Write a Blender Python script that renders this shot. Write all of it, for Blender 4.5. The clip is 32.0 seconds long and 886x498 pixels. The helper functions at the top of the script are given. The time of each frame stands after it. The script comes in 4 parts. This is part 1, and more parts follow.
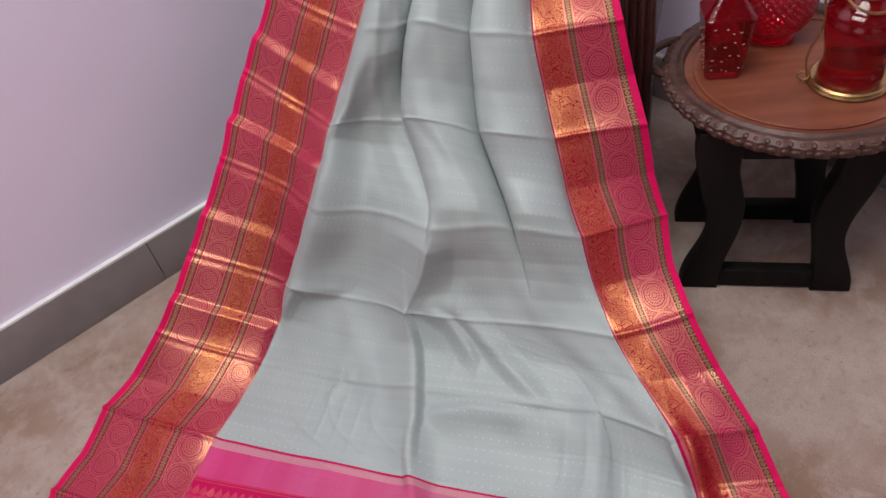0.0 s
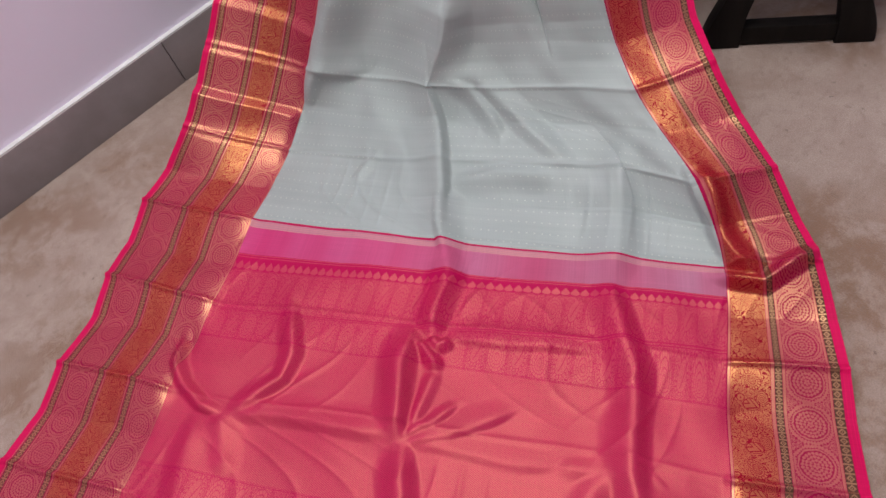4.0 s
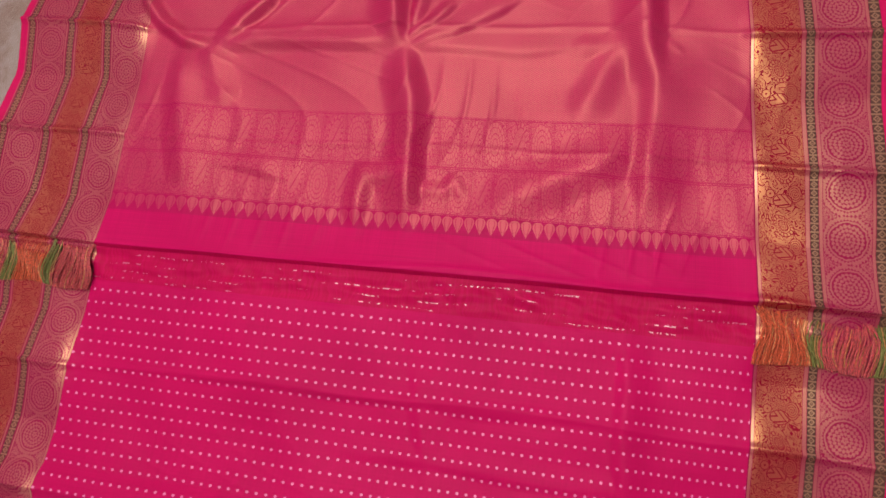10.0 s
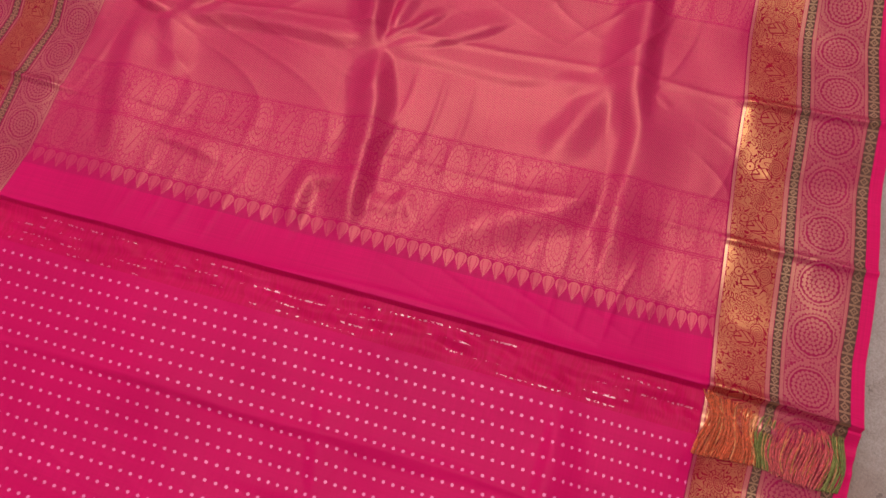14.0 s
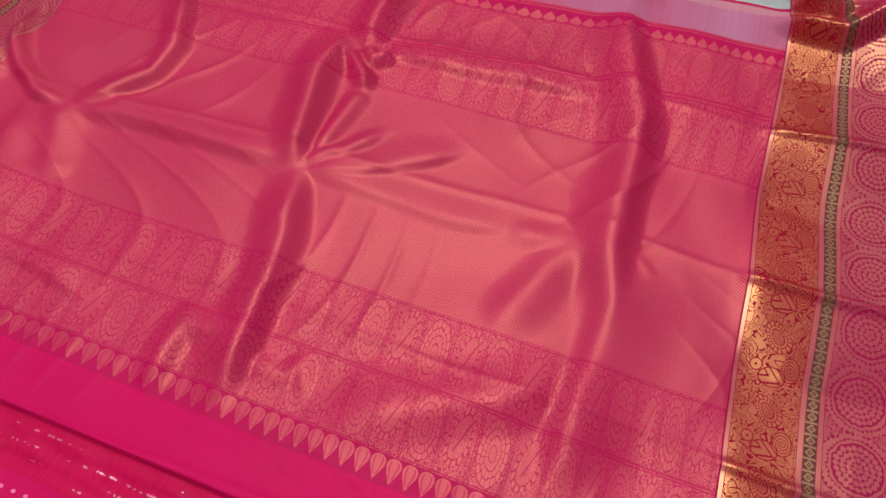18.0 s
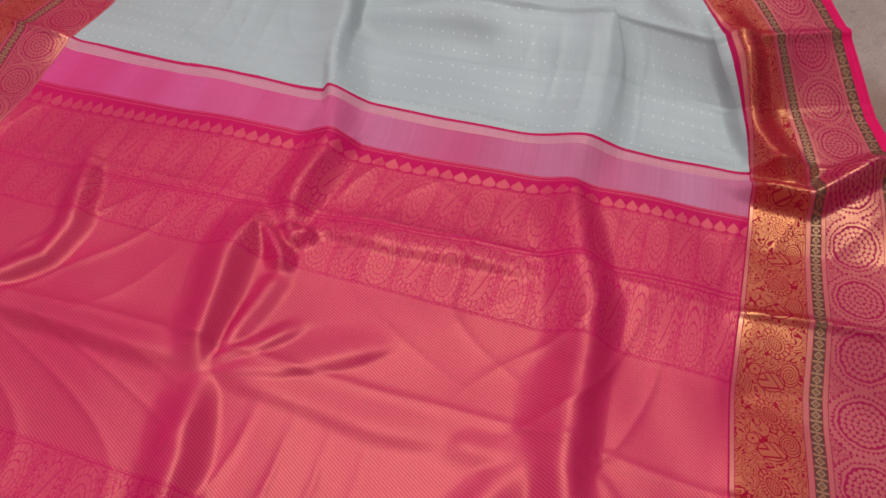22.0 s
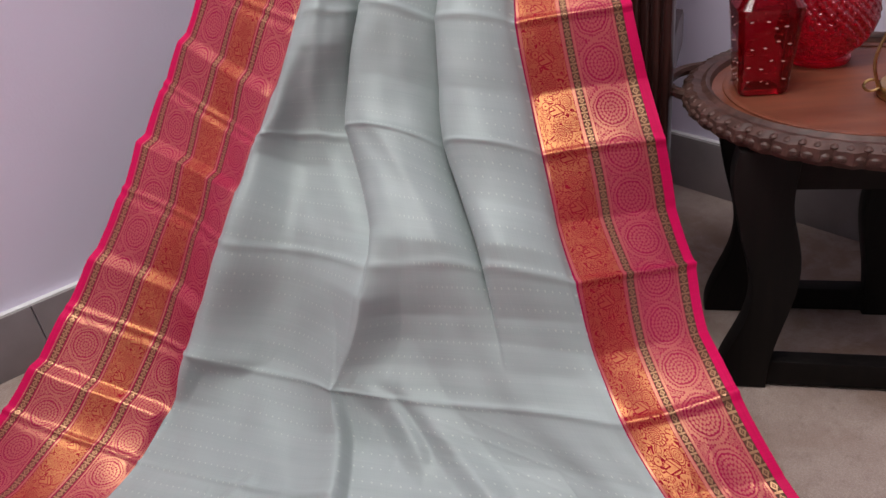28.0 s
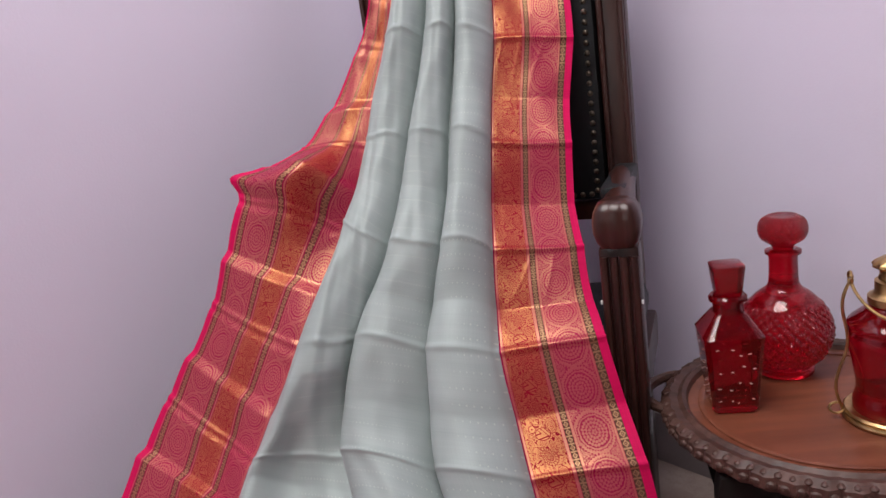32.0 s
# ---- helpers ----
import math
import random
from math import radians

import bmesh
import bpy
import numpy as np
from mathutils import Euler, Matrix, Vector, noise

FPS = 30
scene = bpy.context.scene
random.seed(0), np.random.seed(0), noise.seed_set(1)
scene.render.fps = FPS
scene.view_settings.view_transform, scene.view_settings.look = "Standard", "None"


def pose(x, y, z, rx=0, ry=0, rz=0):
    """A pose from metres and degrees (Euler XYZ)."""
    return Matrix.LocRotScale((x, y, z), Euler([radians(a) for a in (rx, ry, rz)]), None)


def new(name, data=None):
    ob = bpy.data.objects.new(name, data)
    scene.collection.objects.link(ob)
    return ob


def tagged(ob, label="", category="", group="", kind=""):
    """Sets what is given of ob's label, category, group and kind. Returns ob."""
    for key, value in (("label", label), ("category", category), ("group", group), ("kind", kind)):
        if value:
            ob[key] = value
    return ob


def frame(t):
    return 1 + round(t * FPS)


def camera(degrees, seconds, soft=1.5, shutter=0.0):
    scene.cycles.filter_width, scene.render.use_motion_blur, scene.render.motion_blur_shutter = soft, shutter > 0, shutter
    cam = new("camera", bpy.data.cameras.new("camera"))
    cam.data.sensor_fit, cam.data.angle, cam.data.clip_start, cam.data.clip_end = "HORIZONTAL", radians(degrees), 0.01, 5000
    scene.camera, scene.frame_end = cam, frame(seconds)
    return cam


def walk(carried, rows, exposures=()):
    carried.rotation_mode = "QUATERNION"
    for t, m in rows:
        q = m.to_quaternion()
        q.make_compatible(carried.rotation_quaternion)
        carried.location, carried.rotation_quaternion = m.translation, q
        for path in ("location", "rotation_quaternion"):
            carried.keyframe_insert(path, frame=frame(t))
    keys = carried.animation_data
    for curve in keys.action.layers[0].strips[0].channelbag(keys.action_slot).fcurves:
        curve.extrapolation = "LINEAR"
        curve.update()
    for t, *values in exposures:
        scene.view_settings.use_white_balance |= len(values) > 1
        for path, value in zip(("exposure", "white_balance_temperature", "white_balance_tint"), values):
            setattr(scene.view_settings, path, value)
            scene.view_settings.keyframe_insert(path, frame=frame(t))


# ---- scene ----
cam = camera(61.41, 32.0)
ROWS = [
    (0.0, 0.0000, 0.0000, 1.0263, 45.35, 8.03, 0.65),
    (0.5, -0.0030, -0.0142, 1.0143, 43.98, 8.32, 0.72),
    (1.0, -0.0076, -0.0302, 1.0070, 42.59, 8.48, 0.79),
    (1.5, -0.0127, -0.0435, 1.0039, 41.15, 8.83, 0.64),
    (2.0, -0.0182, -0.0614, 0.9985, 39.95, 9.32, 0.24),
    (2.5, -0.0264, -0.0779, 0.9936, 38.51, 9.71, -0.31),
    (3.0, -0.0282, -0.0907, 0.9837, 36.99, 10.01, -0.50),
    (3.5, -0.0260, -0.1003, 0.9749, 35.31, 10.48, -0.84),
    (5.5, -0.0293, -0.1604, 0.9462, 27.80, 11.66, -2.07),
    (6.0, -0.0412, -0.1786, 0.9339, 25.90, 12.05, -3.37),
    (6.5, -0.0522, -0.1896, 0.9246, 23.96, 12.19, -4.58),
    (7.0, -0.0602, -0.1955, 0.9150, 22.15, 12.19, -5.49),
    (7.5, -0.0683, -0.2019, 0.9054, 20.36, 12.01, -5.88),
    (8.0, -0.0769, -0.2101, 0.8946, 18.57, 11.72, -5.97),
    (8.5, -0.0803, -0.2176, 0.8864, 16.64, 11.71, -6.21),
    (9.0, -0.0826, -0.2281, 0.8802, 15.00, 11.74, -6.49),
    (9.5, -0.0844, -0.2382, 0.8739, 13.43, 11.84, -6.91),
    (10.0, -0.0856, -0.2454, 0.8692, 11.79, 12.02, -7.32),
    (10.5, -0.0911, -0.2548, 0.8666, 10.69, 12.23, -7.63),
    (11.0, -0.0970, -0.2656, 0.8618, 9.43, 12.22, -7.85),
    (11.5, -0.1011, -0.2777, 0.8545, 7.94, 12.13, -8.22),
    (12.0, -0.1041, -0.2896, 0.8474, 7.03, 11.81, -7.87),
    (12.5, -0.1050, -0.2838, 0.8396, 7.37, 10.73, -5.91),
    (13.0, -0.0968, -0.2728, 0.8222, 10.52, 9.31, -2.99),
    (13.5, -0.0846, -0.2668, 0.8002, 14.51, 7.95, -0.19),
    (14.0, -0.0742, -0.2554, 0.7771, 17.37, 6.79, 2.12),
    (14.5, -0.0665, -0.2356, 0.7485, 19.32, 6.29, 3.66),
    (16.5, -0.0538, -0.1738, 0.6576, 23.81, 5.59, 6.60),
    (17.0, -0.0451, -0.1594, 0.6402, 25.00, 5.32, 6.82),
    (17.5, -0.0358, -0.1456, 0.6222, 25.98, 5.04, 6.69),
    (18.0, -0.0266, -0.1343, 0.6068, 26.72, 4.85, 6.62),
    (18.5, -0.0200, -0.1223, 0.5935, 27.10, 4.62, 6.78),
    (19.0, -0.0158, -0.1082, 0.5788, 27.15, 4.33, 7.00),
    (19.5, -0.0138, -0.0919, 0.5647, 27.33, 3.69, 6.88),
    (20.0, -0.0096, -0.0757, 0.5553, 28.03, 3.31, 6.28),
    (20.5, -0.0036, -0.0591, 0.5520, 29.04, 3.30, 5.52),
    (21.0, 0.0009, -0.0440, 0.5541, 30.70, 3.62, 4.93),
    (21.5, 0.0005, -0.0246, 0.5617, 32.21, 4.04, 4.52),
    (22.0, 0.0001, -0.0089, 0.5684, 33.76, 4.35, 4.20),
    (22.5, -0.0003, 0.0070, 0.5737, 35.56, 4.46, 3.97),
    (23.0, 0.0021, 0.0276, 0.5787, 37.17, 4.47, 4.09),
    (23.5, 0.0048, 0.0479, 0.5827, 38.89, 4.37, 4.37),
    (24.0, 0.0059, 0.0605, 0.5848, 41.43, 4.19, 4.61),
    (24.5, 0.0098, 0.0769, 0.5948, 43.59, 4.52, 4.62),
    (25.0, 0.0132, 0.0904, 0.6043, 45.46, 5.17, 4.08),
    (25.5, 0.0146, 0.0953, 0.6110, 48.02, 5.39, 3.53),
    (27.5, 0.0381, 0.1302, 0.6674, 57.06, 6.47, 3.67),
    (28.0, 0.0385, 0.1319, 0.6848, 59.53, 6.70, 3.50),
    (28.5, 0.0404, 0.1340, 0.7069, 61.65, 6.86, 3.52),
    (29.0, 0.0412, 0.1383, 0.7276, 63.61, 6.87, 3.63),
    (29.5, 0.0399, 0.1433, 0.7462, 65.62, 7.01, 3.57),
    (30.0, 0.0421, 0.1404, 0.7621, 68.09, 7.32, 3.43),
    (30.5, 0.0450, 0.1372, 0.7815, 70.50, 7.58, 3.18),
    (31.0, 0.0489, 0.1360, 0.7973, 72.66, 7.79, 3.04),
    (31.5, 0.0534, 0.1343, 0.8068, 74.53, 7.70, 2.95),
    (32.0, 0.0598, 0.1339, 0.8201, 76.05, 7.43, 2.76),
]
walk(cam, [(t, pose(x, y, z, rx, ry, rz)) for t, x, y, z, rx, ry, rz in ROWS])

# ---- light: two added, unseen windows behind the camera, in walls away from the corner ----
world = bpy.data.worlds.new("world")
world.use_nodes = True
scene.world = world
sky = world.node_tree.nodes.new("ShaderNodeTexSky")
sky.sky_type, sky.sun_disc = "NISHITA", False
sky.sun_elevation, sky.sun_rotation = radians(40), radians(200)
world.node_tree.links.new(sky.outputs[0], world.node_tree.nodes["Background"].inputs[0])
world.node_tree.nodes["Background"].inputs[1].default_value = 0.08
scene.view_settings.exposure = -0.74

# the room is a square turned about 43 degrees; its corner stands behind the chair
CORNER = Vector((0.068, 1.790, 0.0))
TURN_ROOM = 42.97
ROOM = Matrix.Translation(CORNER) @ Matrix.Rotation(radians(TURN_ROOM + 180), 4, "Z")
# in the room's own axes: x runs along the left wall away from the corner, y along the right wall away from it
SIDE, HIGH = 4.2, 2.7


def fill_lamp(name, at, size, power, colour):
    data = bpy.data.lights.new(name, "AREA")
    data.shape, data.size, data.size_y, data.energy, data.color = "RECTANGLE", size[0], size[1], power, colour
    ob = new(name, data)
    ob.matrix_world = ROOM @ at
    return ob


# soft fill from area lamps just outside the assumed openings
fill_lamp("window_fill", pose(SIDE + 0.06, 1.9, 1.45, 0, 90, 0), (1.5, 2.2), 24, (0.98, 0.97, 1.0))
fill_lamp("window_fill", pose(2.1, SIDE + 0.06, 1.45, -90, 0, 0), (2.2, 1.5), 4, (1.0, 0.97, 0.98))
# an unseen flat ceiling panel near the corner, added for overhead fill
FILL_PANEL_AT = (1.31, 0.80)
fill_lamp("fill_panel_lamp", pose(FILL_PANEL_AT[0], FILL_PANEL_AT[1], HIGH - 0.062), (1.15, 1.15), 83, (1.0, 0.96, 0.94))


# ---- materials ----
class Val:
    """A number in a node tree, with arithmetic."""

    def __init__(self, tree, sock):
        self.tree, self.sock = tree, sock

    def op(self, kind, *others):
        node = self.tree.nodes.new("ShaderNodeMath")
        node.operation = kind
        self.tree.links.new(self.sock, node.inputs[0])
        for i, o in enumerate(others):
            if isinstance(o, Val):
                self.tree.links.new(o.sock, node.inputs[i + 1])
            else:
                node.inputs[i + 1].default_value = o
        return Val(self.tree, node.outputs[0])

    def __add__(self, o): return self.op("ADD", o)
    def __sub__(self, o): return self.op("SUBTRACT", o)
    def __mul__(self, o): return self.op("MULTIPLY", o)
    def __truediv__(self, o): return self.op("DIVIDE", o)
    def __rsub__(self, o): return self.op("MULTIPLY", -1.0) + o
    def abs(self): return self.op("ABSOLUTE")
    def frac(self): return self.op("FRACT")
    def floor(self): return self.op("FLOOR")
    def sin(self): return self.op("SINE")
    def gt(self, o): return self.op("GREATER_THAN", o)
    def lt(self, o): return self.op("LESS_THAN", o)
    def lo(self, o): return self.op("MINIMUM", o)
    def hi(self, o): return self.op("MAXIMUM", o)
    def pow(self, o): return self.op("POWER", o)
    def sqrt(self): return self.op("SQRT")
    def atan2(self, o): return self.op("ARCTAN2", o)
    def band(self, a, b): return self.gt(a) * self.lt(b)

    def soft(self, a, b, lo=0.0, hi=1.0):
        node = self.tree.nodes.new("ShaderNodeMapRange")
        node.interpolation_type = "SMOOTHSTEP"
        self.tree.links.new(self.sock, node.inputs[0])
        for i, v in enumerate((a, b, lo, hi)):
            node.inputs[i + 1].default_value = v
        return Val(self.tree, node.outputs[0])


class Mat:
    """A Principled material under construction."""

    def __init__(self, name):
        self.mat = bpy.data.materials.new(name)
        self.mat.use_nodes = True
        self.tree = self.mat.node_tree
        self.bsdf = self.tree.nodes["Principled BSDF"]

    def node(self, kind, **props):
        n = self.tree.nodes.new(kind)
        if "data_type" in props:
            n.data_type = props["data_type"]
        if "blend_type" in props:
            n.blend_type = props["blend_type"]
        if "feature" in props:
            n.feature = props["feature"]
        return n

    def link(self, a, b):
        self.tree.links.new(a.sock if isinstance(a, Val) else a, b)

    def num(self, v):
        n = self.node("ShaderNodeValue")
        n.outputs[0].default_value = v
        return Val(self.tree, n.outputs[0])

    def coords(self, kind="Object"):
        return self.node("ShaderNodeTexCoord").outputs[kind]

    def split(self, sock):
        n = self.node("ShaderNodeSeparateXYZ")
        self.link(sock, n.inputs[0])
        return [Val(self.tree, o) for o in n.outputs]

    def vec(self, x, y, z=0.0):
        n = self.node("ShaderNodeCombineXYZ")
        for i, v in enumerate((x, y, z)):
            if isinstance(v, Val):
                self.link(v, n.inputs[i])
            else:
                n.inputs[i].default_value = v
        return n.outputs[0]

    def noise(self, vec, scale, detail=3.0, rough=0.5, warp=0.0):
        n = self.node("ShaderNodeTexNoise")
        self.link(vec, n.inputs["Vector"])
        n.inputs["Scale"].default_value, n.inputs["Detail"].default_value = scale, detail
        n.inputs["Roughness"].default_value, n.inputs["Distortion"].default_value = rough, warp
        return Val(self.tree, n.outputs[0])

    def voronoi(self, vec, scale, feature="DISTANCE_TO_EDGE", rand=1.0):
        n = self.node("ShaderNodeTexVoronoi", feature=feature)
        self.link(vec, n.inputs["Vector"])
        n.inputs["Scale"].default_value, n.inputs["Randomness"].default_value = scale, rand
        return Val(self.tree, n.outputs["Distance"])

    def mix(self, f, a, b):
        n = self.node("ShaderNodeMix", data_type="RGBA")
        for v, s in ((f, n.inputs[0]), (a, n.inputs[6]), (b, n.inputs[7])):
            if isinstance(v, tuple):
                s.default_value = (*v, 1.0)
            elif isinstance(v, float):
                s.default_value = v
            else:
                self.link(v, s)
        return n.outputs[2]

    def random(self):
        return Val(self.tree, self.node("ShaderNodeObjectInfo").outputs["Random"])

    def set(self, **values):
        for k, v in values.items():
            s = self.bsdf.inputs[k.replace("_", " ")]
            if isinstance(v, tuple):
                s.default_value = (*v, 1.0) if len(v) == 3 else v
            elif isinstance(v, (int, float)):
                s.default_value = v
            else:
                self.link(v, s)
        return self

    def bump(self, height, strength=0.3, distance=0.002):
        n = self.node("ShaderNodeBump")
        n.inputs["Strength"].default_value, n.inputs["Distance"].default_value = strength, distance
        self.link(height, n.inputs["Height"])
        self.link(n.outputs[0], self.bsdf.inputs["Normal"])
        return self


PINK = (0.34, 0.003, 0.060)
RED = (0.30, 0.004, 0.022)
OLIVE = (0.075, 0.058, 0.028)


def silk_base(name):
    m = Mat(name)
    u, v, _ = m.split(m.coords("UV"))
    return m, u, v


def silk_finish(m, u, v, ground, gold, thread=(0.88, 0.50, 0.30), cover=0.5, rough=0.5, aniso=0.8, sheen=0.1, grain=0.45):
    """Woven silk: dyed ground threads with metal-wrapped threads floating over part of them; fine slubs."""
    slub = m.noise(m.vec(u * 6.0, v * 900.0), 1.0, 2.0)
    warp = m.noise(m.vec(u * 900.0, v * 6.0), 1.0, 2.0)
    tone = (slub + warp - 1.0) * grain + 1.0
    big = m.noise(m.vec(u, v), 7.0, 3.0) * 0.3 + 0.85
    shade = m.node("ShaderNodeMix", data_type="RGBA", blend_type="MULTIPLY")
    shade.inputs[0].default_value = 1.0
    if isinstance(ground, tuple):
        shade.inputs[6].default_value = (*ground, 1.0)
    else:
        m.link(ground, shade.inputs[6])
    grey = m.node("ShaderNodeCombineColor")
    for i in range(3):
        m.link(tone * big, grey.inputs[i])
    m.link(grey.outputs[0], shade.inputs[7])
    m.set(Base_Color=shade.outputs[2], Roughness=0.55, Sheen_Weight=sheen, Sheen_Roughness=0.35, Specular_IOR_Level=0.10)
    height = slub * 0.5 + warp * 0.5 + gold * 0.6
    m.bump(height, 0.05 + 0.45 * grain, 0.0006)
    metal = m.node("ShaderNodeBsdfPrincipled")
    axis = m.node("ShaderNodeTangent")
    axis.direction_type = "UV_MAP"
    m.link(axis.outputs[0], metal.inputs["Tangent"])
    m.link(m.bsdf.inputs["Normal"].links[0].from_socket, metal.inputs["Normal"])
    metal.inputs["Metallic"].default_value = 1.0
    for key, value in (("Roughness", rough), ("Anisotropic", aniso), ("Anisotropic Rotation", 0.25)):
        metal.inputs[key].default_value = value
    if isinstance(thread, tuple):
        metal.inputs["Base Color"].default_value = (*thread, 1.0)
    else:
        m.link(thread, metal.inputs["Base Color"])
    both = m.node("ShaderNodeMixShader")
    glitter = m.noise(m.vec(u, v), 1400.0, 1.0) * 0.7 + 0.65
    m.link((gold * glitter * cover).lo(1.0), both.inputs[0])
    m.link(m.bsdf.outputs[0], both.inputs[1])
    m.link(metal.outputs[0], both.inputs[2])
    m.link(both.outputs[0], m.tree.nodes["Material Output"].inputs["Surface"])
    return m.mat


def beads(m, a, v, pitch, half):
    """A dark stripe with gold diamonds: a is metres from the stripe's middle line. Gold mask."""
    b = ((v / pitch).frac() - 0.5) * pitch
    diamond = a.abs() + b.abs()
    ring = diamond.band(half * 0.42, half * 0.84)
    bars = b.abs().gt(pitch * 0.405)
    core = diamond.lt(half * 0.20)
    return (ring + bars + core).lo(1.0)


def rosettes(m, a, v, width, shift):
    """A column of round feather wheels on a scroll ground. Gold mask."""
    pitch = width * 1.06
    b = ((v / pitch + shift).frac() - 0.5) * pitch
    row = (v / pitch + shift).floor()
    r = (a * a + b * b).sqrt() / pitch * (m.noise(m.vec(a, v), 150.0, 1.0) * 0.20 + 0.90)
    ang = a.atan2(b)
    wheel = m.num(0.0)
    for k, n in enumerate((5.0, 11.0, 17.0, 23.0)):
        mid = 0.042 + 0.084 * k
        grain = ((ang * (n / 6.2832) + 0.37 * k).frac() - 0.5).abs() * 2.0
        wheel = wheel + ((r - mid).abs() / 0.050 + grain * grain * 0.70).lt(0.80)
    ring1 = r.band(0.362, 0.402)
    ring2 = ((r - 0.466).abs() / 0.060 + ((ang * 6.684).frac() - 0.5).abs() * 1.3).lt(1.0)
    scroll = m.noise(m.vec(a, v), 120.0, 1.0, 0.5, 1.2)
    vine = ((scroll * 9.0).frac() - 0.5).abs().gt(0.15) * r.gt(0.528)
    return (wheel + ring1 + ring2 + vine).lo(1.0) * 0.82 + 0.05


def paisleys(m, a, v, width, shift):
    """A column of birds with a paisley over each, close woven in gold with fine red lines. Gold mask."""
    unit = width * 1.20
    row = (v / unit + shift).floor()
    b = ((v / unit + shift).frac() - 0.5)
    a = a / unit
    # the drop: a leaning oval, narrower above, netted inside, with a fringed hem
    x = (a - 0.02) * 0.80 + (b - 0.24) * 0.60
    y = (b - 0.24) * 0.80 - (a - 0.02) * 0.60
    drop = (x * x * (y * 6.0 + 2.6).hi(1.1) + y * y).sqrt()
    net = ((x + y) * 150.0).sin().gt(-0.75) * ((x - y) * 150.0).sin().gt(-0.75)
    ring = drop.lt(0.105) * net + drop.band(0.122, 0.150)
    turn = x.atan2(y)
    hem = drop.band(0.164, 0.220) * (turn * 20.0).sin().gt(-0.60)
    # the bird: a ribbed body, round head, a long tail of bent plumes
    p, q = a - 0.02, b + 0.30
    body = (p * p * 0.55 + q * q).sqrt()
    ribs = ((p * 0.5 + q).abs() * 60.0 + p * 40.0).sin().gt(-0.70)
    head = ((a + 0.20) * (a + 0.20) + (b + 0.17) * (b + 0.17)).sqrt()
    p, q = a - 0.24, b + 0.16
    tail = (p * p * 1.6 + q * q).sqrt()
    plumes = (tail * 150.0 + p.atan2(q) * 2.0).sin().gt(-0.55)
    bird = body.lt(0.120) * ribs + head.lt(0.070) * head.gt(0.018) + tail.lt(0.150) * plumes * body.gt(0.132)
    scroll = m.noise(m.vec(a * 1.0, b + row * 3.0), 5.6, 1.0, 0.5, 0.9)
    vine = ((scroll * 8.0).frac() - 0.5).abs().gt(0.15)
    free = drop.gt(0.234) * body.gt(0.134) * head.gt(0.084) * tail.gt(0.164)
    return (ring + hem + bird + vine * free).lo(1.0)


def border_material(name, layout, dark, soft, cover):
    """layout: (kind, from, to) in metres across, from the outer edge or the field."""
    m, u, v = silk_base(name)
    gold, olive = m.num(0.0), m.num(0.0)
    red = m.num(0.0)
    for kind, a, b in layout:
        inside, mid, width = u.band(a, b), u - (a + b) / 2, b - a
        if kind == "beads":
            gold = gold + inside * beads(m, mid, v, width * 1.05, width / 2)
            olive = olive + inside
        elif kind == "wheel":
            gold = gold + inside * rosettes(m, mid, v, width, a * 3.7)
        elif kind == "paisley":
            gold = gold + inside * paisleys(m, mid, v, width, a * 5.1)
            red = red + inside
        else:
            gold = gold + inside
    ground = m.mix(red, PINK, RED)
    ground = m.mix(olive * soft, ground, dark)
    twill = ((u + v) * 420.0).frac().gt(0.22)
    gold = gold * (twill * 0.25 + 0.75)
    bright = m.mix(red, (0.88, 0.50, 0.27), (0.82, 0.43, 0.17))
    return silk_finish(m, u, v, ground, gold, bright, cover, 0.38, 0.50, 0.0, 0.30)


# across, metres from the outer edge of the broad border (its inner line at 0.215)
BROAD = [("line", 0.0105, 0.0135), ("beads", 0.0155, 0.0255), ("line", 0.0275, 0.0300), ("wheel", 0.0310, 0.0790), ("line", 0.0800, 0.0825),
         ("beads", 0.0845, 0.0945), ("line", 0.0965, 0.0990), ("paisley", 0.1000, 0.1430), ("line", 0.1440, 0.1465), ("beads", 0.1485, 0.1585),
         ("line", 0.1605, 0.1630), ("wheel", 0.1640, 0.2110), ("line", 0.2115, 0.2145)]
# the narrow border: from its inner line at 1.015 to the edge at 1.165
SLIM = [("line", 1.0165, 1.0195), ("paisley", 1.0200, 1.0690), ("line", 1.0695, 1.0735), ("beads", 1.0740, 1.0830), ("line", 1.0835, 1.0870),
        ("wheel", 1.0875, 1.1370), ("line", 1.1375, 1.1405), ("beads", 1.1410, 1.1520), ("line", 1.1525, 1.1550)]
broad_border_mat = border_material("broad_border_silk", BROAD, (0.120, 0.062, 0.030), 0.8, 0.36)
slim_border_mat = border_material("slim_border_silk", SLIM, OLIVE, 0.85, 0.34)


def field_material():
    """Grey-green silk with rows of tiny pale dots, and a two-tone shot weave."""
    m, u, v = silk_base("grey_green_silk")
    a = ((u / 0.0120).frac() - 0.5) * 0.0120
    b = ((v / 0.0200).frac() - 0.5) * 0.0200
    dot = (a * a + b * b).sqrt().lt(0.0013)
    patch = m.noise(m.vec(u, v), 5.0, 2.0).soft(0.40, 0.5)
    dots = dot * patch
    shot = m.noise(m.vec(u * 2.0, v * 60.0), 1.0, 3.0)
    base = m.mix(shot, (0.300, 0.348, 0.342), (0.378, 0.426, 0.420))
    return silk_finish(m, u, v, m.mix(dots * 0.32, base, (0.62, 0.65, 0.54)), dots * 0.10 + 0.045, (0.66, 0.74, 0.72), 1.0, 0.50, 0.4, 0.12, 0.12)


